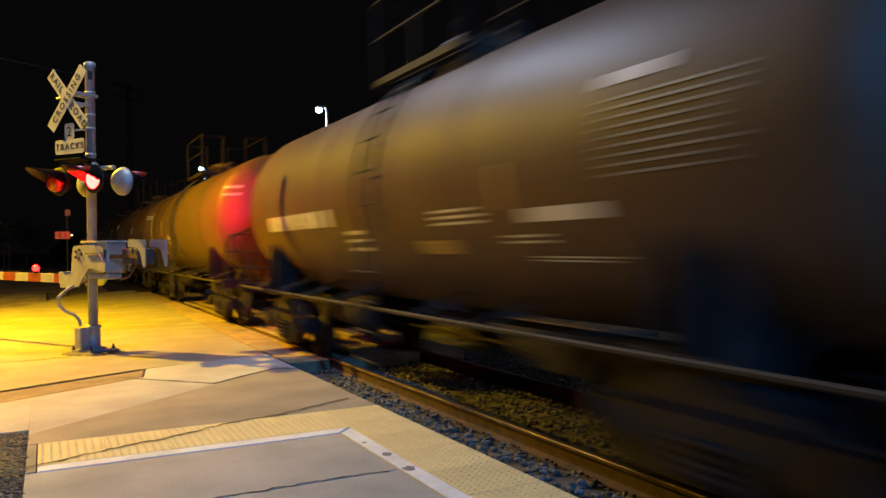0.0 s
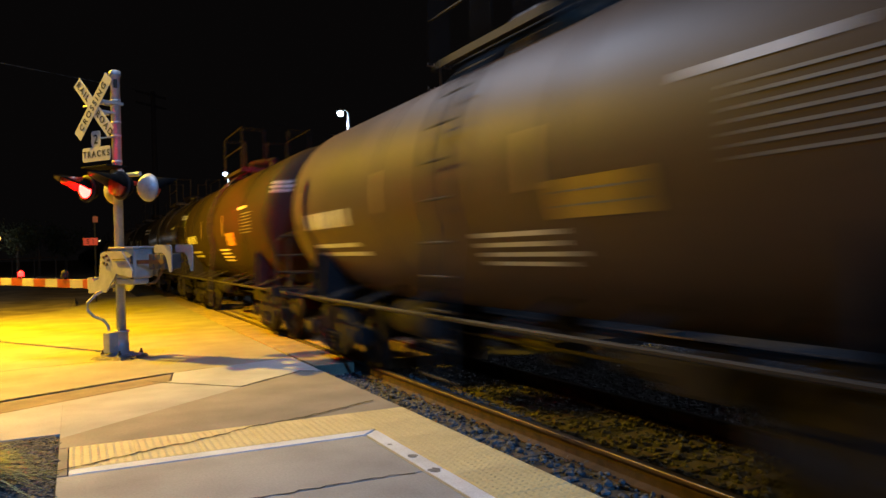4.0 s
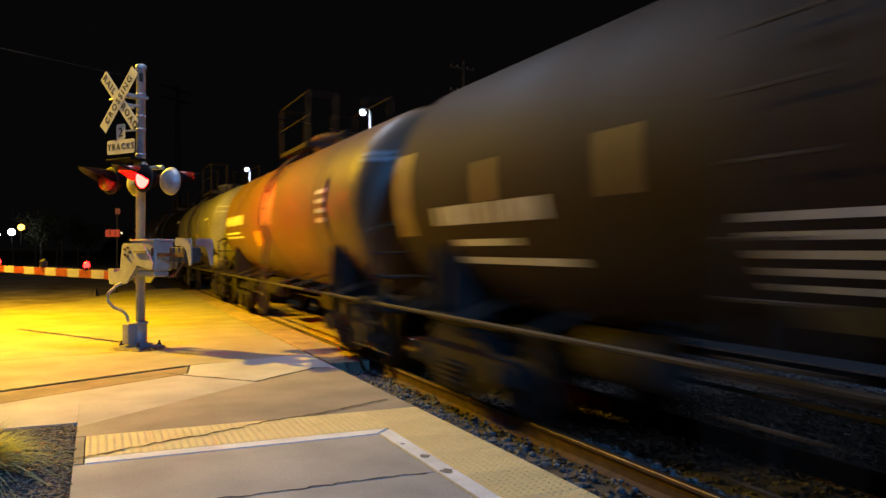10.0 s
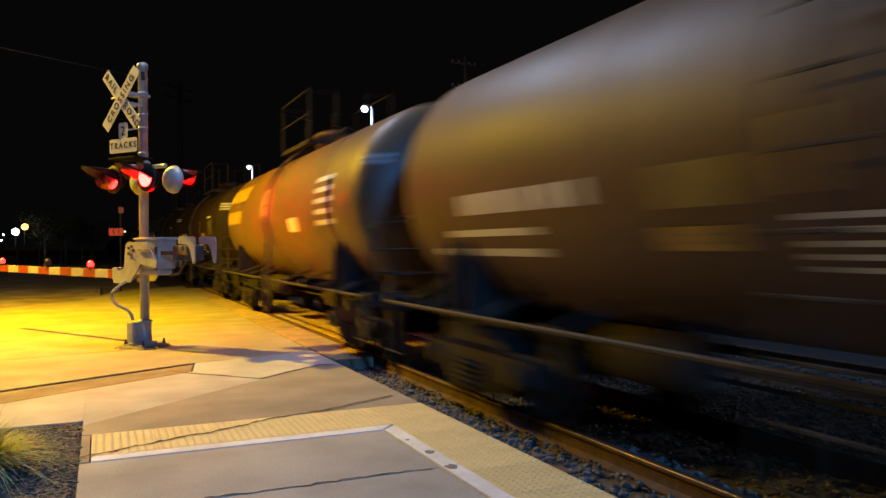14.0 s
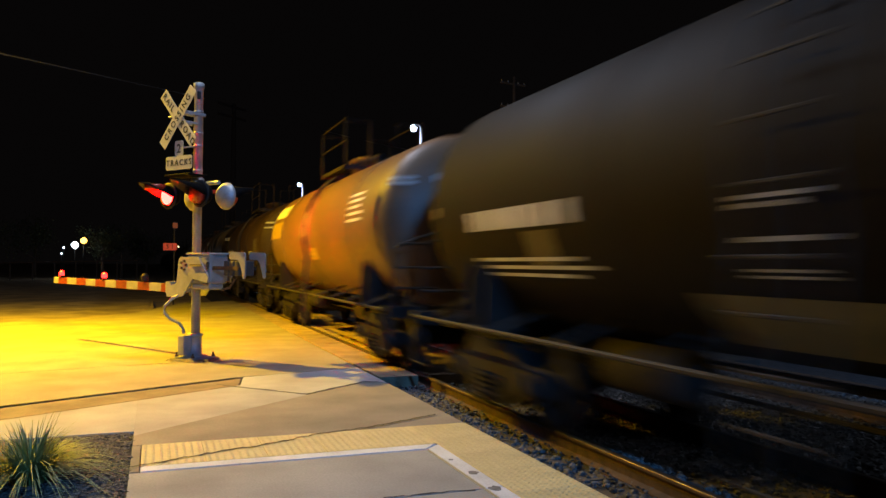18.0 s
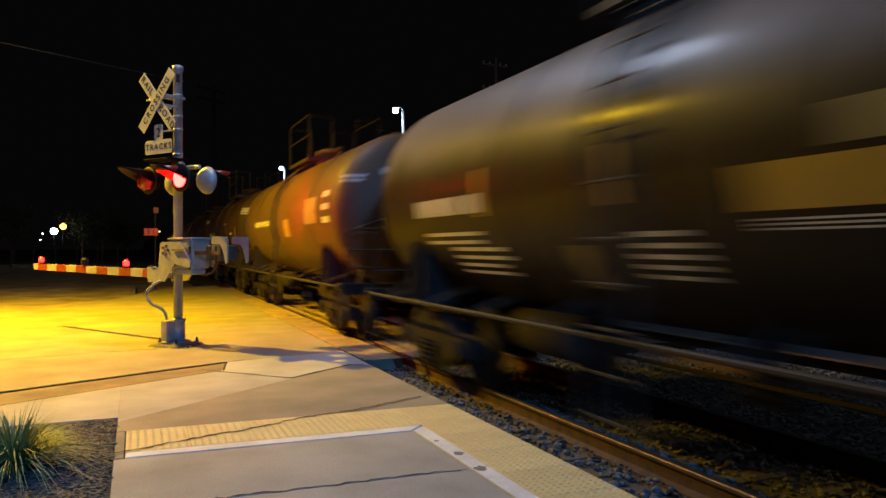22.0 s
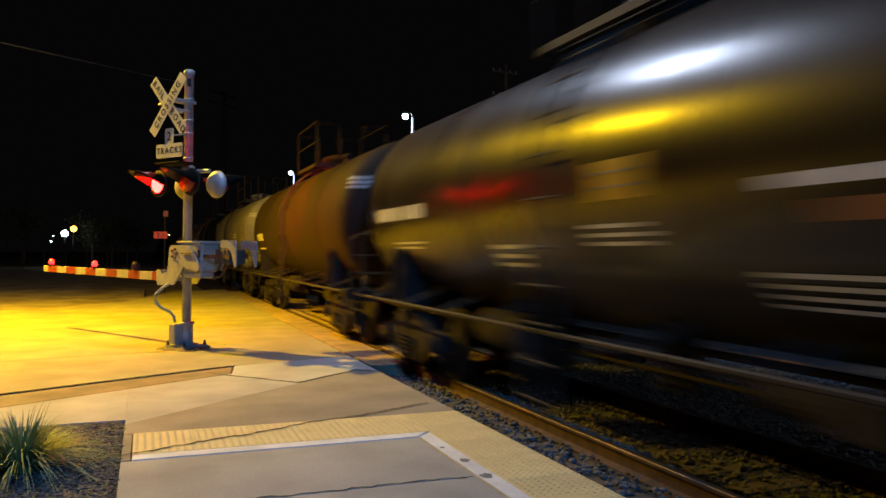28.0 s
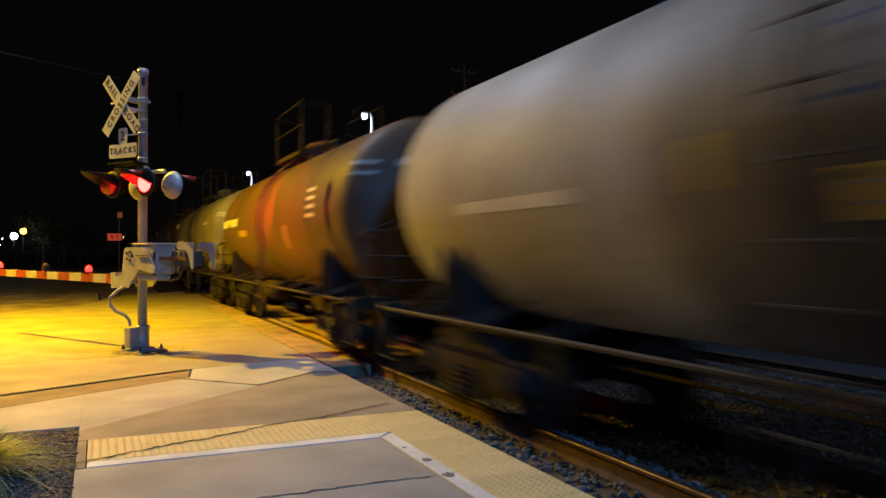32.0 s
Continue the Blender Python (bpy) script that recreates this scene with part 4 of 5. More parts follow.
def patch(bm, y0, y1, a0, a1, r=R + 0.006, side=-1, n=3):
    """A thin plate that lies on the shell between two heights (degrees above the middle)."""
    n = max(1, int(abs(a1 - a0) / 4))
    rows = []
    for i in range(n + 1):
        a = radians(a0 + (a1 - a0) * i / n)
        rows.append([bm.verts.new((side * r * math.cos(a), y, ZC + r * math.sin(a))) for y in (y0, y1)])
    for p, q in zip(rows, rows[1:]):
        f = bm.faces.new((p[0], p[1], q[1], q[0]) if side < 0 else (p[1], p[0], q[0], q[1]))
        f.smooth = True


def marks(car, y0, y1, a0, a1, seed):
    """A row of letter-sized bars."""
    rng, y = random.Random(seed), y1
    while y > y0:
        w = rng.uniform(0.11, 0.17)
        shared(car, "reporting_mark", (seed, round(y, 3)), lambda bm: patch(bm, y - w, y, a0, a1), "stencil")
        y -= w + rng.choice((0.04, 0.05, 0.06, 0.16))


def head_y(x, z):
    return -HALF - 0.48 * math.sqrt(max(0, 1 - (x * x + z * z) / (R * R))) - 0.008


def head_line(bm, x0, x1, z0, z1):
    """A bar that lies on the rounded end."""
    n, rows = 6, []
    for i in range(n + 1):
        x = x0 + (x1 - x0) * i / n
        rows.append([bm.verts.new((x, head_y(x, z), ZC + z)) for z in (z0, z1)])
    for p, q in zip(rows, rows[1:]):
        bm.faces.new((p[0], q[0], q[1], p[1]))


def head_rail(bm):
    pts = [(x / 10, head_y(x / 10, -0.12) - 0.07, ZC - 0.12 - 0.22 * abs(x / 10) ** 2) for x in range(-12, 13, 2)]
    pipe(bm, pts, 0.02, 6)


def ladder_stiles(side):
    def build(bm):
        for y in (-0.24, 0.24):
            pts = [(side * (R + 0.1) * math.cos(radians(a)), y, ZC + (R + 0.1) * math.sin(radians(a))) for a in range(-20, 80, 10)]
            pipe(bm, [(side * (R + 0.1), y, 0.35), (side * (R + 0.1), y, 1.0)] + pts, 0.022, 6)
    return build


def ladder_rung(side, i):
    def build(bm):
        if i < 5:
            x, z = side * (R + 0.1), 0.42 + i * 0.32
        else:
            a = radians(-8 + (i - 5) * 14)
            x, z = side * (R + 0.1) * math.cos(a), ZC + (R + 0.1) * math.sin(a)
        rod(bm, (x, -0.24, z), (x, 0.24, z), 0.014, 6)
    return build


def top_deck(bm):
    pts = [(-0.85, -1.08), (0.85, -1.08), (0.85, 1.08), (-0.85, 1.08), (-0.85, -1.08)]
    for (x0, y0), (x1, y1) in zip(pts, pts[1:]):
        box(bm, min(x0, x1) - 0.02, max(x0, x1) + 0.02, min(y0, y1) - 0.03, max(y0, y1) + 0.03, ZC + R - 0.06, ZC + R + 0.018)


def deck_slat(x):
    def build(bm):
        box(bm, x - 0.04, x + 0.04, -1.15, 1.15, ZC + R + 0.02, ZC + R + 0.05)
    return build


def top_rail(side):
    def build(bm):
        z0, z1 = ZC + R - 0.02, ZC + R + 1.0
        x = side * 0.84
        pipe(bm, [(x, -1.15, z0), (x, -1.15, z1 - 0.08), (x, -1.08, z1), (x, 1.08, z1), (x, 1.15, z1 - 0.08), (x, 1.15, z0)], 0.02, 6)
        rod(bm, (x, -1.15, z0 + 0.55), (x, 1.15, z0 + 0.55), 0.018, 6)
    return build


def end_hoop(y, s):
    def build(bm):
        z0, z1 = ZC + R - 0.02, ZC + R + 1.0
        pipe(bm, [(s * 0.84, y, z0), (s * 0.84, y, z1 - 0.05), (s * 0.3, y, z1 - 0.05), (s * 0.3, y, z0 + 0.02)], 0.022, 6)
    return build


def manway(bm):
    lathe(bm, [(0.4, ZC + R - 0.05), (0.4, ZC + R + 0.2), (0.44, ZC + R + 0.21), (0.44, ZC + R + 0.3), (0.2, ZC + R + 0.36), (0.02, ZC + R + 0.38)], "Z", 20)


def valve(y):
    def build(bm):
        lathe(bm, [(0.13, ZC + R - 0.03), (0.13, ZC + R + 0.1), (0.09, ZC + R + 0.12), (0.09, ZC + R + 0.24), (0.12, ZC + R + 0.25), (0.12, ZC + R + 0.3), (0.02, ZC + R + 0.34)], "Z", 12)
        bmesh.ops.translate(bm, verts=bm.verts, vec=(0, y, 0))
    return build


def saddle(y):
    def build(bm):
        for q in (-0.2, 0.2):
            pts = [(-1.3, 0.98), (-1.3, 1.12)]
            for a in range(205, 340, 9):
                pts.append(((R + 0.004) * math.cos(radians(a)), ZC + (R + 0.004) * math.sin(radians(a))))
            pts += [(1.3, 1.12), (1.3, 0.98), (0.4, 0.74), (-0.4, 0.74)]
            f = [[bm.verts.new((x, y + q + d, z)) for x, z in pts] for d in (-0.02, 0.02)]
            for k in range(len(pts)):
                j = (k + 1) % len(pts)
                bm.faces.new((f[0][k], f[0][j], f[1][j], f[1][k]))
            bm.faces.new(f[0]), bm.faces.new(f[1][::-1])
        box(bm, -1.3, 1.3, y - 0.24, y + 0.24, 0.94, 0.99)
    return build


def stub_sill(e):
    def build(bm):
        a, b = sorted((e * 3.4, e * 6.35))
        box(bm, -0.3, 0.3, a, b, 0.68, 0.97, 0.015)
        a, b = sorted((e * 6.2, e * 6.3))
        box(bm, -1.4, 1.4, a, b, 0.86, 1.04, 0.01)
        for x in (-1.1, 1.1):
            rod(bm, (x, e * 6.22, 0.95), (x * 0.6, e * 5.2, 1.45), 0.05, 6)
    return build


def coupler(e, reach):
    """Drawbar and knuckle, out to the middle of the gap."""
    def build(bm):
        a, b = sorted((e * 6.2, e * (reach - 0.2)))
        box(bm, -0.08, 0.08, a, b, 0.8, 0.95, 0.02)
        a, b = sorted((e * (reach - 0.28), e * (reach + 0.02)))
        box(bm, -0.17 if e > 0 else -0.02, 0.02 if e > 0 else 0.17, a, b, 0.74, 1.02, 0.05)
    return build


def side_rail(side):
    def build(bm):
        x = side * 1.45
        pipe(bm, [(x * 0.95, -6.25, 1.03), (x, -6.1, 0.99), (x, 0, 0.99), (x, 6.1, 0.99), (x * 0.95, 6.25, 1.03)], 0.024, 8)
        for y in (-5.0, -3.7, -2.4, -1.2, 1.2, 2.4, 3.7, 5.0):
            rod(bm, (x, y, 0.99), (side * 0.75, y, 1.22), 0.02, 6)
    return build


def end_rail(e, s):
    def build(bm):
        y = e * 6.24
        pipe(bm, [(s * 1.3, y, 1.02), (s * 1.3, y, 1.85), (s * 1.2, y, 1.95), (s * 0.75, y, 1.95), (s * 0.65, y, 1.85), (s * 0.65, y, 1.02)], 0.02, 6)
    return build


def end_rung(e, s, z):
    def build(bm):
        rod(bm, (s * 1.3, e * 6.24, z), (s * 0.65, e * 6.24, z), 0.016, 6)
    return build


def sill_step(e, s):
    def build(bm):
        y = e * 6.24
        pipe(bm, [(s * 1.4, y, 1.0), (s * 1.4, y, 0.4), (s * 1.4, y - e * 0.42, 0.4), (s * 1.4, y - e * 0.42, 1.0)], 0.016, 6)
    return build


def reservoir(bm):
    lathe(bm, [(0.02, -0.62), (0.15, -0.58), (0.22, -0.48), (0.22, 0.48), (0.15, 0.58), (0.02, 0.62)], "Y", 18)


def brake_gear(bm):
    box(bm, -0.9, -0.45, -3.0, -2.4, 0.6, 0.86, 0.03)
    rod(bm, (-0.68, -2.5, 0.73), (-0.68, -1.8, 0.73), 0.12, 14)
    rod(bm, (-0.3, -4.2, 0.62), (-0.3, 4.2, 0.62), 0.02, 6)
    rod(bm, (0.0, -3.4, 0.8), (0.0, 3.4, 0.8), 0.035, 8)


def bottom_valve(bm):
    lathe(bm, [(0.2, 0.98), (0.2, 0.8), (0.12, 0.74), (0.12, 0.5), (0.17, 0.48), (0.17, 0.42), (0.02, 0.4)], "Z", 14)


def truck_bolster(bm):
    box(bm, -1.0, 1.0, -0.2, 0.2, 0.42, 0.7, 0.04)


def side_frame(side):
    def build(bm):
        prof = [(-1.08, 0.36), (-1.08, 0.6), (-0.7, 0.62), (-0.42, 0.82), (0.42, 0.82), (0.7, 0.62), (1.08, 0.6), (1.08, 0.36), (0.74, 0.38), (0.42, 0.17), (-0.42, 0.17), (-0.74, 0.38)]
        x = side * 1.0
        f = [[bm.verts.new((x + d, y, z)) for y, z in prof] for d in (-0.09, 0.09)]
        for k in range(len(prof)):
            j = (k + 1) % len(prof)
            bm.faces.new((f[0][k], f[0][j], f[1][j], f[1][k]))
        bm.faces.new(f[0]), bm.faces.new(f[1][::-1])
        for y in (-0.89, 0.89):
            rod(bm, (x + side * 0.08, y, 0.457), (x + side * 0.17, y, 0.457), 0.11, 12)
    return build


def spring(side, y):
    def build(bm):
        rings = []
        for k in range(9):
            r, h = 0.07 + 0.012 * (k % 2), 0.24 + k * 0.03
            rings.append([bm.verts.new((side * 1.12 + r * math.cos(a * math.tau / 8), y + r * math.sin(a * math.tau / 8), h)) for a in range(8)])
        for q, s in zip(rings, rings[1:]):
            for a in range(8):
                bm.faces.new((q[a], q[(a + 1) % 8], s[(a + 1) % 8], s[a]))
    return build


def wheelset(bm):
    rod(bm, (-1.12, 0, 0), (1.12, 0, 0), 0.085, 12)
    for s in (-1, 1):
        prof = [(0.09, 0.06), (0.13, 0.07), (0.15, 0.03), (0.34, -0.01), (0.37, 0.05), (0.457, 0.06), (0.46, -0.05), (0.487, -0.07), (0.48, -0.085), (0.37, -0.085), (0.34, -0.04), (0.15, -0.03), (0.13, -0.08), (0.09, -0.08)]
        lathe(bm, [(r, s * (0.77 + h)) for r, h in prof], "X", 28)
        for k in range(3):
            a = k * math.tau / 3
            rod(bm, (s * 0.8, 0.24 * math.cos(a), 0.24 * math.sin(a)), (s * 0.86, 0.24 * math.cos(a), 0.24 * math.sin(a)), 0.03, 6)


# writing on the rounded end: a small block high at the side, a bold row, and lines under it
HEAD_LINES = ((-1.2, -0.85, 0.62, 0.05), (-1.22, -0.85, 0.54, 0.05), (-1.24, -0.9, 0.46, 0.05), (-0.6, 0.1, 0.6, 0.11), (0.16, 0.58, 0.6, 0.11),
              (-0.4, 0.5, 0.4, 0.035), (-0.36, 0.45, 0.32, 0.035), (-0.38, 0.5, 0.23, 0.03), (-0.25, 0.5, -0.52, 0.035), (-0.22, 0.5, -0.61, 0.035))
SHORT = (19,)
WHEELS = {-1: [], 1: []}
LOOKS = {
    "worn": "worn black tank car with dusty flanks and faded white stencils",
    "dark": "sooty dull black tank car with white stencils",
    "dusty": "black tank car under brown road dust with faded stencils",
    "satin": "satin black tank car with a sheen, a paler upper side and white stencils",
    "tan": "tank car coated in brown dust with faded stencils",
    "matte": "dirty matt black tank car with faded white stencils",
    "gloss": "clean glossy black tank car with white stencils",
    "pale": "dusty pale grey tank car with a stained flank",
    "white": "cream white tank car with faded stencils",
    "stained": "white tank car with dark oil stains down its flank",
}


# what is painted on the flank of each car: kind, count of lines, from and to along the car, from and to in degrees above its middle
# T letters, W a bold line, L lines of print, F fine print, Y placard, Q bright reflector, R reflector, P faded panel, X pale patch, O orange patch
LAYOUT = {}
LAYOUT[2] = [("T", 1, 1.62, 4.41, -16.9, -7.8), ("L", 3, 0.42, 1.04, -30.9, -17.4), ("Y", 1, -1.65, -0.91, -32.2, -26.2),
              ("L", 3, -2.25, -1.4, -20.2, -12.9), ("R", 1, -2.67, -2.57, -16.2, -1.4), ("W", 1, -3.76, -2.91, -21, -16.4),
              ("L", 2, -3.17, -2.58, -28.2, -23.9), ("L", 2, -3.81, -2.86, -35, -32.2), ("W", 1, -4.36, -3.9, 13.9, 17.6),
              ("F", 9, -4.95, -3.93, -10.1, 12.1)]
LAYOUT[3] = [("R", 1, 5.02, 5.43, -14.5, 25), ("R", 1, 2.65, 2.85, -9, 9.7), ("T", 1, 2.84, 4.21, -19.8, -14.2), ("W", 1, 2.92, 4.66, -33.8, -30.4),
              ("P", 1, 2.7, 2.84, -30.8, -21.5), ("L", 3, 1.27, 1.68, -14.4, -9.3), ("L", 2, 1.34, 1.64, -20.2, -18.2),
              ("F", 4, 1.54, 1.68, -30.7, -23.9), ("F", 3, 0.13, 1.03, -41.7, -33.8)]
LAYOUT[4] = [("L", 3, -2.41, -1.24, 0.9, 11.8), ("Y", 1, -2.7, -2.24, -19.1, -6.4), ("L", 3, -4.45, -4.14, -19.2, -6.1),
              ("R", 1, -5.49, -5.31, 2.1, 17.3), ("L", 2, -0.58, 0.07, -32.7, -20)]
LAYOUT[5] = [("T", 1, 2.63, 4.61, -14.1, -5.8), ("L", 2, 3.09, 4.38, -29.6, -19.4), ("R", 1, 1.14, 1.39, -6.3, 8.5), ("R", 1, -0.79, -0.63, -7, 7.6),
              ("Y", 1, -1.67, -1.03, -16.1, -4.2), ("L", 4, -1.93, -0.58, -34.6, -19.6), ("Q", 1, -2.63, -2.52, -6, 6.8),
              ("W", 1, -4.09, -2.94, 17.5, 20.5), ("L", 2, -3.99, -3.15, 11.5, 14.6), ("F", 8, -3.97, -3.13, -10.7, 9.4),
              ("W", 1, -3.91, -3.1, -17.4, -15.3), ("O", 1, -3.7, -3.42, 21.3, 27.3), ("L", 3, -2.97, -2.43, -36.3, -21.8)]
LAYOUT[6] = [("Q", 1, 5.05, 5.43, 11.4, 17.7), ("T", 1, 3.53, 5.34, -3.2, 5.3), ("W", 1, 2.46, 3.07, -3, -1.5), ("W", 1, 2.62, 2.98, -5.7, -4.5),
              ("W", 1, 3.9, 5.11, -15.2, -12.8), ("W", 1, 3.18, 5.19, -20.7, -18.7), ("P", 1, 1.51, 2.87, -26.5, -14.1),
              ("P", 1, 3.31, 3.41, -14.5, 4)]
LAYOUT[7] = [("W", 1, 1.85, 4.4, -9.3, 1.5), ("L", 4, 1.84, 5.29, -36.9, -13.1), ("Y", 1, -1.7, -0.65, -12.5, 0.4), ("R", 1, -0.65, -0, -9.6, 7.4),
              ("L", 3, -2.44, 0.58, -32.8, -16.9), ("L", 2, -4.1, -3.12, -10.3, -5.2), ("L", 3, -4.63, -3.02, -28.4, -19.2),
              ("R", 1, -5.5, -5.34, 14.8, 22.1), ("R", 1, -5.38, -5.28, -34, -13.1)]
LAYOUT[11] = [("T", 1, 1.75, 3.79, 1.2, 11.8), ("L", 2, 2.33, 3.77, -18.8, -10.5), ("L", 4, 1.27, 1.77, -27.2, -7.7), ("R", 1, 0.65, 0.75, -10.1, 9.7),
              ("Q", 1, -1.45, -1.2, 1.1, 12.2), ("R", 1, -1.91, -1.8, -10.3, 8.4), ("W", 1, -3.39, -2.02, 4.4, 6.1), ("L", 3, -2.92, -2.02, -2.9, 3.1),
              ("Y", 1, -4.87, -3.49, -23.3, -12.1), ("W", 1, -4.9, -3.85, -11.4, -10.3), ("W", 1, -0.94, -0.44, -17.9, -16.4),
              ("L", 3, -1.39, -0.92, -39.8, -31), ("P", 1, -5.02, -4.12, -8.1, 7.1)]
LAYOUT[12] = [("R", 1, 5.38, 5.5, -28.1, 14.9), ("T", 1, 2.58, 4.76, -13.9, -5.4), ("W", 1, 2.63, 4.54, -20.6, -18),
              ("W", 1, 2.68, 4.74, -28.8, -25.6), ("L", 4, 2.8, 3.97, -46.3, -35.5), ("Q", 1, 2.31, 3.21, -5.8, 3.3)]
LAYOUT[13] = [("T", 1, 2.84, 4.68, -9.9, 0), ("L", 2, 2.86, 4.23, -23.6, -13.5), ("R", 1, 2.25, 2.51, -11.2, 10.1), ("R", 1, 0.24, 0.34, -11.1, 8),
              ("R", 1, -1.75, -1.65, -9.6, 6.9), ("Y", 1, -1.93, -1.51, -25.8, -11.3), ("X", 1, -3.66, -2.47, -23.7, -6.5),
              ("Q", 1, -4.9, -4.68, -20.7, 4.8)]
LAYOUT[14] = [("T", 1, 2.22, 4.17, -7.2, -1.2), ("R", 1, 1.08, 2.23, -4.4, 14.7), ("R", 1, -1.3, -1.1, -5.2, 13.4), ("Y", 1, -2.77, -2.2, -10.4, -0.3),
              ("P", 1, -3.71, -2.81, 1.9, 11.7), ("W", 1, -2.44, -0.99, -22.7, -21.3), ("L", 3, -1.35, -0.89, -33.6, -24.1),
              ("L", 3, 2.54, 4.89, -30.4, -16.6)]
LAYOUT[15] = [("R", 1, 5.3, 5.4, -15.3, 21.7), ("T", 1, 3.73, 4.63, -10.4, -1.8)]
LAYOUT[16] = [("T", 1, 3.04, 5.24, -7.7, 2.5), ("L", 2, 3.54, 5.39, -25.2, -12.5), ("R", 1, 2.91, 3.59, 4.6, 20.9), ("R", 1, -0.23, 0.41, -2.2, 20.9),
              ("Y", 1, -1.97, 0.09, -7.4, 4.8), ("W", 1, -3.9, -2.65, 12, 17.6), ("L", 2, -3.86, -2.74, 4.7, 9.9), ("F", 6, -3.86, -2.7, -16.2, 2.2),
              ("R", 1, -4.12, -3.88, -13.6, 22.1), ("W", 1, -3.2, -0.53, -26.4, -23)]
LAYOUT[17] = [("R", 1, 5.19, 5.5, -22, 16.4), ("R", 1, 3.25, 3.42, -9.8, 5.5), ("R", 1, 1.33, 1.47, -12.5, 5.9), ("T", 1, 2.55, 4.45, -18, -10.1),
              ("W", 1, 3.01, 4.15, -27.2, -24.3), ("W", 1, 2.2, 4.22, -35.5, -32.3), ("L", 5, -0.9, 0.27, -40.4, -17.3),
              ("P", 1, -0.68, 0.33, -54.5, -43.7)]
LAYOUT[18] = [("T", 1, 2.95, 5.38, -3.4, 6.1), ("L", 2, 2.99, 5.39, -16.7, -7.9), ("X", 1, -0.34, 0.63, -7.2, 21.6),
              ("L", 4, -4.27, -3.82, -10.3, 14.5), ("Q", 1, 0.83, 1.62, -27.8, -11.4)]
LAYOUT[19] = [("Y", 1, -2.02, -1.4, -17.7, -6.6), ("W", 1, -4.35, -3.53, 10.5, 13), ("F", 6, -4.47, -3.59, -10.4, 6),
              ("Q", 1, -4.91, -4.81, -6.4, 10.8), ("O", 1, -4.24, -3.97, -20.4, -16), ("Y", 1, -3.05, -0.75, -15.9, -13.8)]
LAYOUT[20] = [("R", 1, 5.38, 5.5, -15.9, 23.4), ("R", 1, 2.72, 2.82, -5.3, 9.5), ("T", 1, 2.83, 4.83, -9.6, -0.5), ("W", 1, 3.26, 4.82, -18.7, -16.3),
              ("W", 1, 3.25, 4.97, -25.7, -22.6)]
LAYOUT[21] = [("T", 1, 3.25, 5.24, -16.5, -4.7), ("R", 1, 0.02, 0.81, -22.6, -7.3), ("R", 1, -1.52, -0.75, 21.6, 63.6),
              ("R", 1, -2.99, -2.71, -27.3, -8), ("L", 4, -5.43, -4.76, -20.6, 1.7), ("Y", 1, -5.09, -4.37, -34, -20.6),
              ("R", 1, -3.81, -3.41, -31.7, 4.7)]
LAYOUT[22] = [("T", 1, 2.68, 4.84, -14.8, -5.6), ("L", 2, 1.6, 3.02, -33.2, -20.5), ("X", 1, 1.42, 1.84, -10.4, 8.3),
              ("R", 1, -1.26, -1.05, -6.1, 7.7), ("X", 1, -1.67, -1.53, -20.9, -2.6), ("W", 1, -2.08, -1.01, -23.6, -18),
              ("Y", 1, -3.39, -2.7, -20.6, -10), ("L", 4, -3.3, -2.41, -35.1, -24.6), ("R", 1, -3.64, -3.54, -10.3, 5.2),
              ("W", 1, -4.71, -4.39, 11.9, 14.5), ("O", 1, -5.38, -5.14, 13.4, 15.8), ("W", 1, -5.43, -4.45, 5.5, 8.8),
              ("F", 8, -5.37, -4.45, -19, 3.9)]
LAYOUT[23] = [("T", 1, 2.15, 4.19, -16.2, -8.1), ("W", 1, 2.94, 4.59, -25.1, -22.2), ("W", 1, 2.93, 5.12, -33.8, -30.4),
              ("P", 1, 0.62, 1.33, -19.1, -7.6), ("Y", 1, 0.84, 1.36, -30.9, -24), ("R", 1, 0.19, 0.35, -17.6, -0.6),
              ("L", 5, -0.68, 0.22, -36.4, -20.3)]
LAYOUT[24] = [("Y", 1, 3, 5.5, 18.9, 35.6), ("Y", 1, 3.46, 5.4, -3.8, 8.9), ("X", 1, 0.21, 1.04, -1.4, 23.6), ("W", 1, -2.27, -1.59, -16.8, -6.4),
              ("L", 5, -4.63, -3.56, -13.8, 21.9)]
LAYOUT[28] = [("T", 1, 3.33, 5.16, -8.6, 0.8), ("L", 2, 2.85, 5.5, -30.5, -19.4), ("Y", 1, -1.43, -0.67, -10, -0.8),
              ("W", 1, -3.57, -2.58, -11.5, -7.9), ("L", 4, -3.6, -2.33, -31.8, -21.4), ("F", 8, -5.15, -4.26, -9.2, 9.3),
              ("W", 1, -5.39, -4.23, 11.5, 14.6), ("L", 2, -5.17, -4.18, -21.8, -16.3)]
LAYOUT[29] = [("T", 1, 2.47, 4.43, -13.3, -4.9), ("L", 3, 2.06, 4.47, -34.2, -23.5), ("P", 1, 2.8, 3.12, -29, -14.9), ("R", 1, 5.38, 5.5, -5.1, -0.4),
              ("W", 1, -0.08, 0.34, -11.7, -10.6), ("W", 1, 0.07, 0.35, -13.9, -12.6), ("W", 1, -0.14, 0.32, -22.3, -21),
              ("L", 2, -0.06, 0.35, -32.2, -28.5), ("P", 1, -0.71, 1.01, -61.1, -37.9)]
LAYOUT[30] = [("W", 1, 3.63, 5.5, 23.8, 39.5), ("Y", 1, 3.8, 5.5, 0.1, 18.3), ("L", 5, -4.68, -3.57, 2, 25.7), ("Y", 1, -0.71, 0.13, -24.9, -14),
              ("X", 1, 0.04, 1.05, -2.4, 21.3)]
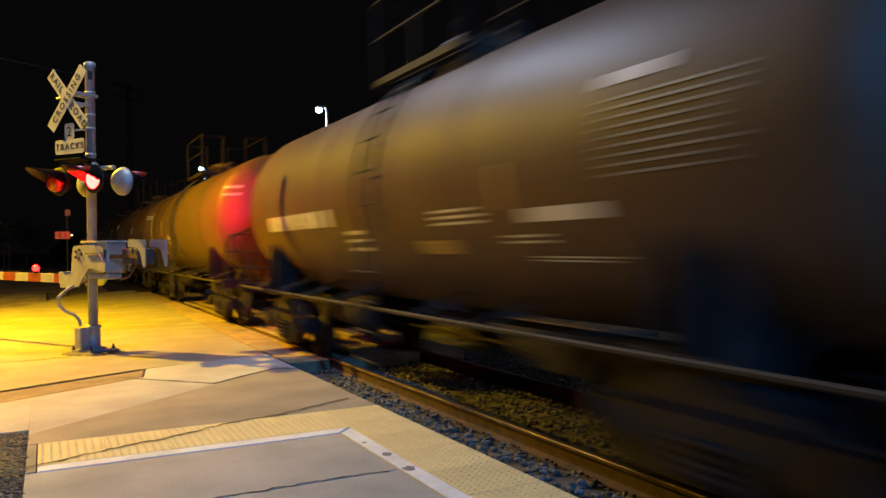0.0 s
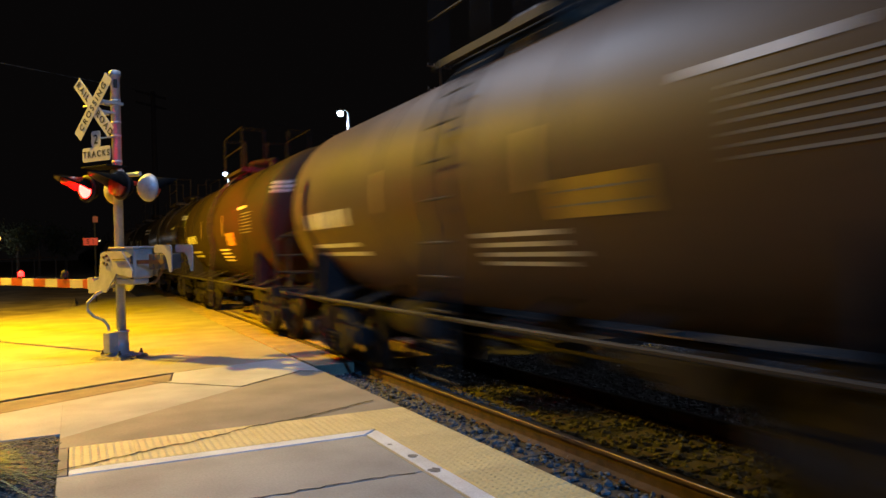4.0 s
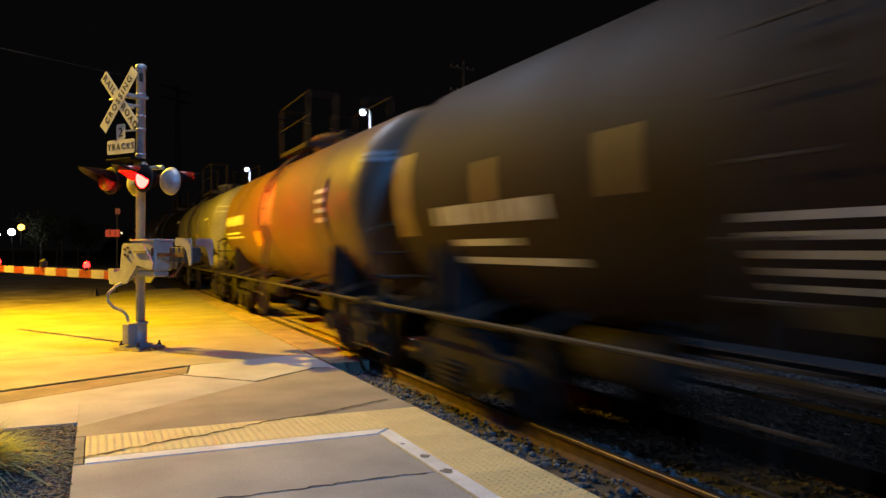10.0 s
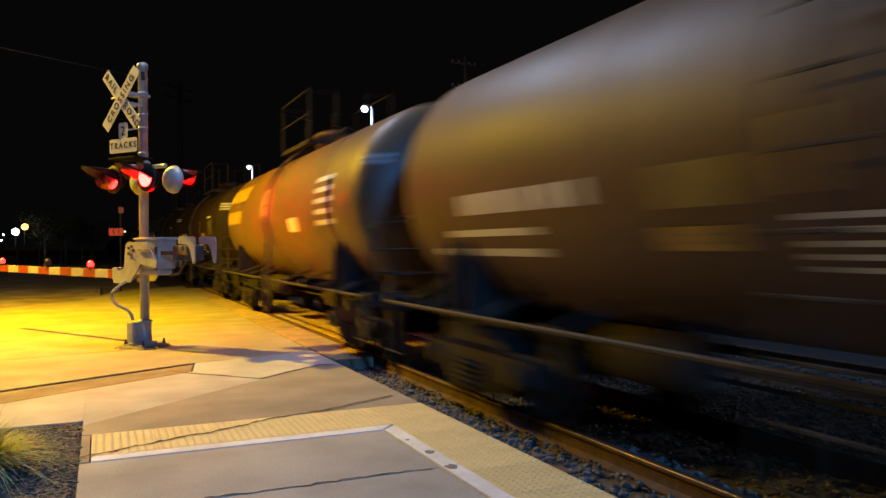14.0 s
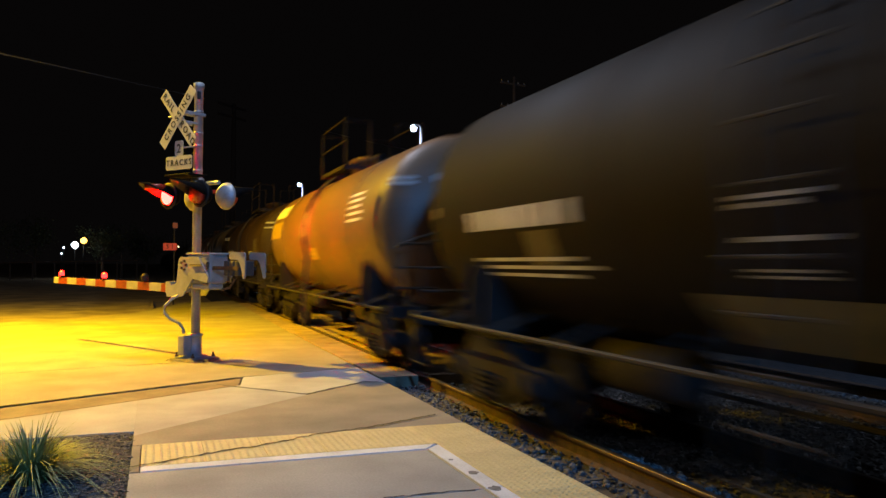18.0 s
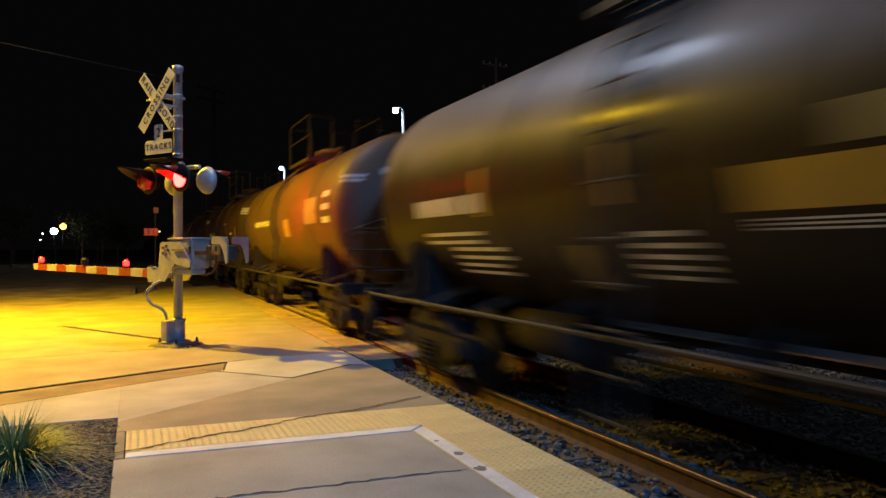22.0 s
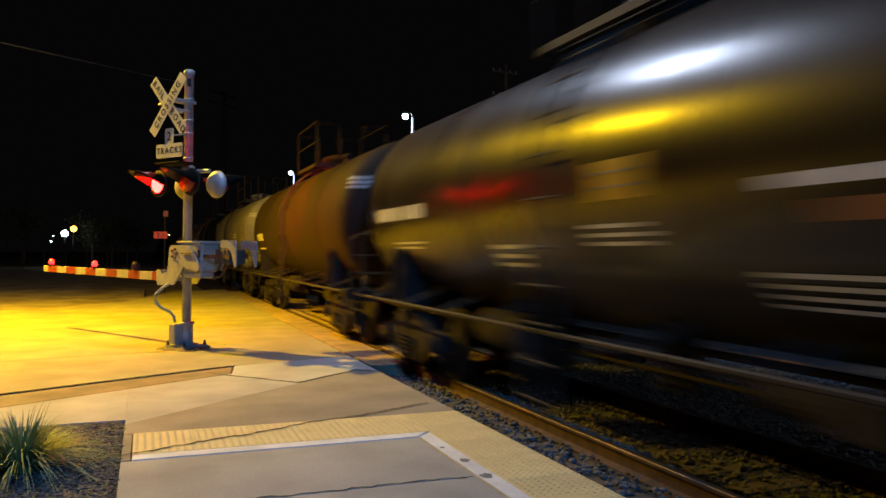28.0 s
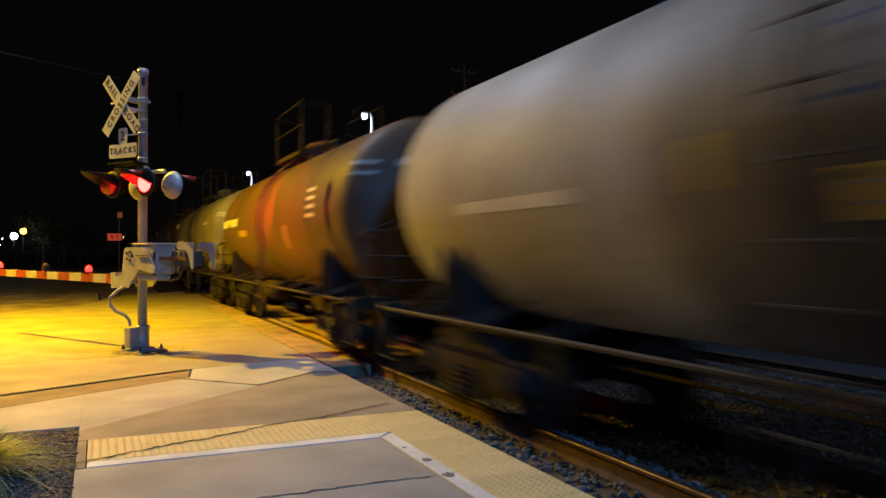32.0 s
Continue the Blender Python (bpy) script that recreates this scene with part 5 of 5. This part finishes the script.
LAYOUT[31] = [("T", 1, 2.97, 5.36, -13.8, -5.1), ("L", 2, 3.32, 5.22, -28.9, -16.1), ("Y", 1, -0.81, -0.09, -18.9, -7.3),
              ("W", 1, -3.48, -2.45, -15, -10.2), ("F", 8, -5.1, -4.06, -12.7, 7.3), ("L", 4, -2.84, -1.96, -35.3, -25),
              ("X", 1, -4.69, -4.48, -20.6, -14.2)]
LAYOUT[32] = [("T", 1, 3.05, 4.83, -10.9, -2.2), ("W", 1, 3.12, 4.46, -23.7, -20.3), ("W", 1, 2.44, 4.16, -31.6, -27.3),
              ("L", 5, 1.16, 1.82, -27.5, -11.6), ("P", 1, 1.79, 2.19, -1.1, 15.6), ("Y", 1, -0.85, -0.33, -11.7, -4.1),
              ("W", 1, -0.82, -0.26, -15.5, -13.7), ("W", 1, -0.68, -0.2, -17.5, -15.9), ("L", 3, -1.06, -0.58, -55, -44.1)]
LAYOUT[33] = [("W", 1, 3.25, 5.5, -3, 6.1), ("Y", 1, -1.06, 0.07, -10.6, 5.6), ("L", 6, -5.32, -4.45, -14.4, 10.4),
              ("L", 2, -3.23, -2.28, -40.8, -26.8)]
LAYOUT[34] = [("T", 1, 2.86, 4.96, -7.2, -0.7), ("L", 2, 3.11, 4.84, -27.9, -18.2), ("R", 1, -0.23, -0.13, -11.9, 1.7),
              ("W", 1, -3.99, -2.74, -12.5, -8.2), ("F", 7, -5.03, -4.32, -10.7, 11.9), ("Q", 1, -5.5, -5.31, -21.2, 19),
              ("Y", 1, -2.93, -2.83, -20.6, -15.1), ("L", 3, -2.96, -2.21, -39.4, -29.9), ("X", 1, -4.89, -4.79, -19.7, -13.6)]
LAYOUT[35] = [("T", 1, 2.58, 4.21, -13.6, -5.6), ("Q", 1, 2.34, 2.45, -15.4, 4), ("R", 1, 0.07, 0.17, -15.3, 3.2), ("Y", 1, -2.56, -1.21, -19.9, -8.8),
              ("P", 1, -2.71, -1.81, -7, 1.8), ("L", 2, 2.46, 4.06, -27.4, -19.4), ("L", 4, 2.14, 3.42, -43.7, -26.7),
              ("L", 5, -0.64, 0.02, -40.6, -22), ("P", 1, 0.66, 0.95, -47.4, -28.4), ("L", 3, -2.5, -1.3, -24.8, -21.2)]
LAYOUT[36] = [("T", 1, 1.09, 3.5, -4.8, 0.5), ("X", 1, -4.2, -3.23, -8.6, 12.2), ("L", 3, -5.29, -4.82, -9.3, 20), ("R", 1, -1.44, -0.88, -18, -1.8)]
LAYOUT[37] = [("R", 1, -2.78, -2.68, -11.6, 1.9), ("Y", 1, -2.52, -2.13, -25.6, -14.5), ("Q", 1, -5.43, -5.27, -24.9, 1.1),
              ("W", 1, -4.36, -3.63, -8.9, -6), ("T", 1, 2.13, 4.11, -6.7, -1.8), ("W", 1, -2.36, -1.73, 7.7, 9.7)]
LAYOUT[38] = [("X", 1, 3.47, 3.57, -6.1, 11.2), ("R", 1, 1.54, 1.64, -9.2, 9.3), ("T", 1, 2.27, 4.29, -22, -13.9), ("R", 1, -1.62, -1.52, -9.2, 8.9),
              ("Y", 1, -3.04, -2.14, -18.4, -4.2), ("W", 1, -1.4, -0.88, -18.5, -16.9), ("L", 3, -1.25, -0.81, -39.2, -31.1),
              ("L", 2, 0.38, 1.08, -35.7, -30.5)]
LAYOUT[39] = [("W", 1, 2.07, 4.94, -2.3, 8.4), ("X", 1, -3.24, -1.99, -1.5, 21.6), ("R", 1, -4.98, -4.24, -6.9, 17.2),
              ("L", 2, -3.25, -2.01, -13, -5.4)]
LAYOUT[42] = [("T", 1, 3.06, 3.96, -11.9, -4.2), ("R", 1, 4.86, 4.96, -20, 15.3)]
LAYOUT[43] = [("T", 1, 2.92, 5.19, 3.8, 12.9), ("L", 2, 2.74, 4.72, -16.9, -8.5), ("L", 3, -2.26, -1.35, 0.4, 12.1), ("R", 1, -3.53, -3.43, -8.3, 9.7),
              ("W", 1, -4.24, -4.11, 6.1, 9.6), ("F", 7, -5.5, -4.79, -10.8, 8.6), ("P", 1, -5.5, -4.81, -22.8, -12.1),
              ("W", 1, -4.75, -3, -19.7, -15.6), ("Y", 1, -1.76, -1.15, -35.8, -22.2)]
LAYOUT[44] = [("T", 1, 3.29, 5.08, -9.8, -2.6), ("L", 2, 3.28, 4.56, -26.4, -20.6), ("Y", 1, -1.27, -0.68, -11.2, 0.9),
              ("L", 3, -1.3, -0.5, -25.8, -16.9), ("W", 1, -3.65, -2.46, -12.7, -9.5), ("L", 4, -3.43, -2.25, -45.1, -31.7),
              ("L", 3, 0.68, 1.36, -35, -22.5), ("O", 1, -3.68, -2.78, -20.8, -15.7)]
LAYOUT[45] = [("T", 1, 3.77, 4.94, -14.4, -6.2), ("W", 1, 3.85, 4.9, -25.7, -23.4)]
LAYOUT[46] = [("F", 6, -5.06, -4.71, -10.4, 10.3), ("Y", 1, -5.28, -5.18, -16.1, 2.9), ("R", 1, -5.5, -5.4, -26.1, 6.2),
              ("L", 3, -3.5, -2.29, -11.2, 1.4), ("T", 1, 0.41, 1.97, -11.4, -4.9), ("O", 1, -4.97, -4.83, -25.9, -17.9)]
LAYOUT[47] = [("R", 1, 5.38, 5.5, -30.1, 5.6), ("T", 1, 2.73, 4.17, -13.6, -5.2), ("L", 2, 2.04, 2.14, -14.7, -12.1),
              ("R", 1, 3.67, 3.77, -33.4, -14.6), ("L", 2, 3.35, 4.26, -31.8, -22.8), ("L", 3, 1.89, 2.44, -33, -24.9),
              ("R", 1, 1.54, 1.64, -27.9, -8.8), ("W", 1, -0.23, -0.1, -12.1, -10.7), ("W", 1, -0.09, 0.01, -13.6, -12.5),
              ("W", 1, -0.25, -0.15, -21.2, -20.1), ("P", 1, -2.16, -0.65, -22.3, -13.5), ("P", 1, 0.45, 0.65, -44.4, -27.2),
              ("L", 3, -0.21, -0.01, -40.5, -27.6)]
LAYOUT[48] = [("Y", 1, 2.37, 5.25, -10.1, -0.6), ("Y", 1, -1.72, -1.15, -29.7, -19.2), ("L", 5, -5.5, -4.75, -2.3, 22.3),
              ("X", 1, -1.38, -0.47, -6.8, 17.8), ("T", 1, 2.7, 4.13, -21.3, -15.9)]
LAYOUT[49] = [("Y", 1, -2.41, -1.89, -17.8, -5.7), ("X", 1, -5.5, -5.4, 2.8, 20.8), ("F", 2, -4.9, -4.57, 1.5, 6.9),
              ("O", 1, -5.39, -5.29, -25.3, -18.3)]
LAYOUT[50] = [("Q", 1, 0.76, 0.86, -12.9, -0.1), ("Y", 1, -1.06, -0.16, -21.9, -10.8), ("T", 1, 2.09, 4.11, -12.8, -8.2)]
LAYOUT[51] = [("T", 1, 3.38, 5.5, -0.1, 7.9), ("L", 4, -4.11, -3.67, -3.3, 20.4), ("R", 1, -2.11, -1.89, -24.7, -6.5),
              ("Y", 1, 2.02, 3.07, -11.2, -5.4)]
PAINT = {"W": ("text_line", "stencil"), "L": ("text_line", "stencil"), "F": ("text_line", "print"), "Y": ("warning_placard", "placard"), "Q": ("reflector", "placard"),
         "R": ("reflector", "reflector"), "P": ("faded_panel", "faded_yellow"), "X": ("touch_up_patch", "pale_patch"), "O": ("paint_patch", "rust_patch")}
USUAL = [("T", 1, 2.9, 4.7, -14.5, -5), ("L", 2, 2.3, 4.5, -32, -21), ("R", 1, 4.95, 5.05, -10, 9.5), ("R", 1, 1.6, 1.7, -10, 9.5), ("L", 4, -2, -0.6, -37, -21),
         ("R", 1, -1.7, -1.6, -10, 9.5), ("Y", 1, -2.9, -2.0, -20, -8), ("W", 1, -4.3, -3.4, 11, 13.5), ("F", 7, -4.9, -3.8, -10, 9)]


def stencils(car, seed):
    """Letters, print, reflectors and placards on the near flank."""
    off = 0 if seed in LAYOUT else 0.15 * (seed % 5 - 2)
    for i, (kind, count, y0, y1, a0, a1) in enumerate(LAYOUT.get(seed, USUAL)):
        y0, y1 = y0 + off, y1 + off
        if kind == "T":
            marks(car, y0, y1, a0, a1, seed)
            continue
        name, paint = PAINT[kind]
        d, rng = (a1 - a0) / count, random.Random(seed * 31 + i)
        for k in range(count):
            e = y0 + (rng.uniform(0, 0.2) * (y1 - y0) if kind in "LF" else 0)
            top = a0 + d * (k + (0.45 if count > 1 else 1))
            if kind == "F":
                top = a0 + d * (k + 0.3)
            r = R + (0.006 if kind in "WLF" else 0.004 if kind in "PXO" else 0.011)
            o = shared(car, name, (round(y1, 2), round(e, 2), a0, k), lambda bm: patch(bm, e, y1, a0 + d * k, top, r), paint)
        if kind == "Y" and y1 - y0 > 0.3:
            for q in (0.3, 0.66) if y1 - y0 < 1.2 else ():
                shared(o, "text_line", (round(y1, 2), a0, q), lambda bm: patch(bm, y0 + 0.06, y1 - 0.06, a0 + (a1 - a0) * q, a0 + (a1 - a0) * (q + 0.05), R + 0.015), "print")


def tank_car(y, style, seed, reach):
    rng = random.Random(seed)
    c = thing("tank_car", TRACK, y, 0, 0, LOOKS[style], "tank car", "cars of the freight train")
    half = HALF - 0.5 if seed in SHORT else HALF
    tank = shared(c, "tank", (style, half), lambda bm: shell(bm, half), "tank_" + style)
    for q in ((-1.85, 1.85) if seed % 3 else (-3.7, 0.0, 3.7)):
        shared(tank, "band", q, band(q, 0.05), "tank_" + style)
    for s in (-1, 1):
        ladder = shared(c, "side_ladder", s, ladder_stiles(s), "rail_paint")
        for i in range(12 if s < 0 else 0):
            shared(ladder, "rung", (s, i), ladder_rung(s, i), "rail_paint")
        shared(c, "top_handrail", s, top_rail(s), "running")
        shared(c, "side_handrail", s, side_rail(s), "rail_paint")
        for e in (-1, 1):
            shared(c, "end_hoop", (s, e), end_hoop(s * 1.15, e), "running")
        shared(c, "saddle", s, saddle(s * 4.5), "running")
        shared(c, "draft_sill", s, stub_sill(s), "running")
        shared(c, "coupler", (s, reach[s]), coupler(s, reach[s]), "running")
        for e in (-1, 1):
            hoop = shared(c, "end_handrail", (e, s), end_rail(e, s), "rail_paint")
            for z in (1.3, 1.6) if s < 0 else ():
                shared(hoop, "rung", (e, s, z), end_rung(e, s, z), "rail_paint")
            shared(c, "sill_step", (e, s), sill_step(e, s), "rail_paint")
    deck = shared(c, "top_walkway", 0, top_deck, "rail_paint")
    for x in (-0.78, -0.67, -0.56, 0.56, 0.67, 0.78):
        shared(deck, "slat", x, deck_slat(x), "rail_paint")
    shared(c, "manway", 0, manway, "tank_" + style)
    for q in (-0.75, 0.72):
        shared(c, "valve", q, valve(q), "rail_paint")
    pale = style in ("white", "pale", "stained")
    shared(c, "air_reservoir", 0, reservoir, "tank_" + style if pale else "running").location = (-1.12, -5.0, 1.27) if pale else (-0.7, 2.1, 0.78)
    shared(c, "brake_gear", 0, brake_gear, "running")
    shared(c, "bottom_valve", 0, bottom_valve, "running")
    # trucks with turning wheels
    for e in (-1, 1):
        tr = shared(c, "truck", 0, truck_bolster, "running")
        tr.location.y = e * 4.5
        for s in (-1, 1):
            shared(tr, "side_frame", s, side_frame(s), "running")
            for q in (-0.16, 0.0, 0.16) if s < 0 else ():
                shared(tr, "spring", (s, q), spring(s, q), "running")
            w = shared(tr, "wheelset", 0, wheelset, "running")
            w.location = (0, s * 0.89, 0.457)
            WHEELS[s].append(w)
    stencils(c, seed)
    shift = HALF - half
    for i, (x0, x1, z, h) in enumerate(HEAD_LINES):
        if (seed + i) % 4:
            shared(c, "end_text_line", (i, h), lambda bm: head_line(bm, x0, x1, z, z + h), "head_print").location.y = shift
    shared(c, "end_grab_rail", 0, head_rail, "rail_paint").location.y = shift
    return c


# middles of the cars along the track at the start: the couplings are not all equally stretched
MIDDLES = [-19.7, -5.9, 7.8, 22.15, 35.9, 49.2, 62.6, 76, 89.6, 103, 116.2, 131.1, 144.3, 157.3, 171.2, 184.8, 196.8, 210.4, 223.3, 237, 249.7, 263.8, 278,
           293.17, 306.4, 320.4, 334.6, 348.2, 363.15, 376.9, 390.6, 404.7, 419.6, 433.5, 447.4, 461.3, 475.4, 489.2, 503.1, 516.9, 531.4, 545.5, 559.5,
           572.85, 587, 600.2, 614.15, 626.9, 640.6, 655, 666.95]
MIDDLES += [MIDDLES[-1] + 13.72 * (i + 1) for i in range(11)]
STYLE = {"dark": (11, 20, 29, 47), "dusty": (5, 13, 16, 31, 34, 37, 38, 41, 43, 53), "worn": (2, 3, 4, 6, 23, 28, 8, 14, 21, 22, 33, 36, 40, 51), "satin": (7, 12, 32, 35, 55),
         "gloss": (10, 27, 42, 44, 57), "tan": (15, 18, 24, 30, 39, 48), "pale": (19, 46, 52), "white": (49,), "stained": (50,)}
STYLE = {i: kind for kind, cars in STYLE.items() for i in cars}
SPEED = 20.76
CARS = []
for i, y in enumerate(MIDDLES):
    back = (y - MIDDLES[i - 1]) / 2 if i else 6.9
    ahead = (MIDDLES[i + 1] - y) / 2 if i + 1 < len(MIDDLES) else 6.9
    CARS.append((tank_car(y, STYLE.get(i, "matte"), i, {-1: round(back, 2), 1: round(ahead, 2)}), y))


# ---- all that moves ----
def motions():
    # the train rolls towards -y and past the camera
    for car, y in CARS:
        walk(car, [(0, pose(TRACK, y, 0)), (32.0, pose(TRACK, y - SPEED * 32, 0))])
    # wheels roll on the rails
    turn = math.degrees(SPEED / 0.457) / FPS
    for s, wheels in WHEELS.items():
        walk(wheels[0], [(i / FPS, pose(0, s * 0.89, 0.457, (i * turn) % 360)) for i in range(32 * FPS + 1)])
        keys = wheels[0].animation_data
        for w in wheels[1:]:
            w.rotation_mode = "QUATERNION"
            w.animation_data_create()
            w.animation_data.action, w.animation_data.action_slot = keys.action, keys.action_slot
    # red lamps: the flaps open and close in turn
    half = 1.0975 / 2
    flips = [(0.295 + half * k, k % 2 == 0) for k in range(58)]
    for ob, place, side in SHUTTERS:
        def pos(far):
            return Matrix.Translation(place) @ pose(0, 0, 0, -88 if far == (side < 0) else 0)
        rows = [(0, pos(False))]
        for t, far in flips:
            rows += [(t - 0.034, pos(not far)), (t, pos(far))]
        rows = [r for r in rows if r[0] < 31.9]
        walk(ob, rows + [(32.0, rows[-1][1])])
    for ob, mode in CAPS:
        def cap(far):
            return 0 if far != (mode < 0) else 170
        rows = [(0, pose(0, 0, 0, 0, 0, cap(False)))]
        for t, far in flips:
            a, e = cap(not far), cap(far)
            rows += [(t - 0.15, pose(0, 0, 0, 0, 0, a)), (t - 0.1, pose(0, 0, 0, 0, 0, 85)), (t - 0.05, pose(0, 0, 0, 0, 0, e))]
        rows = [r for r in rows if r[0] < 31.9]
        walk(ob, rows + [(32.0, rows[-1][1])])


motions()
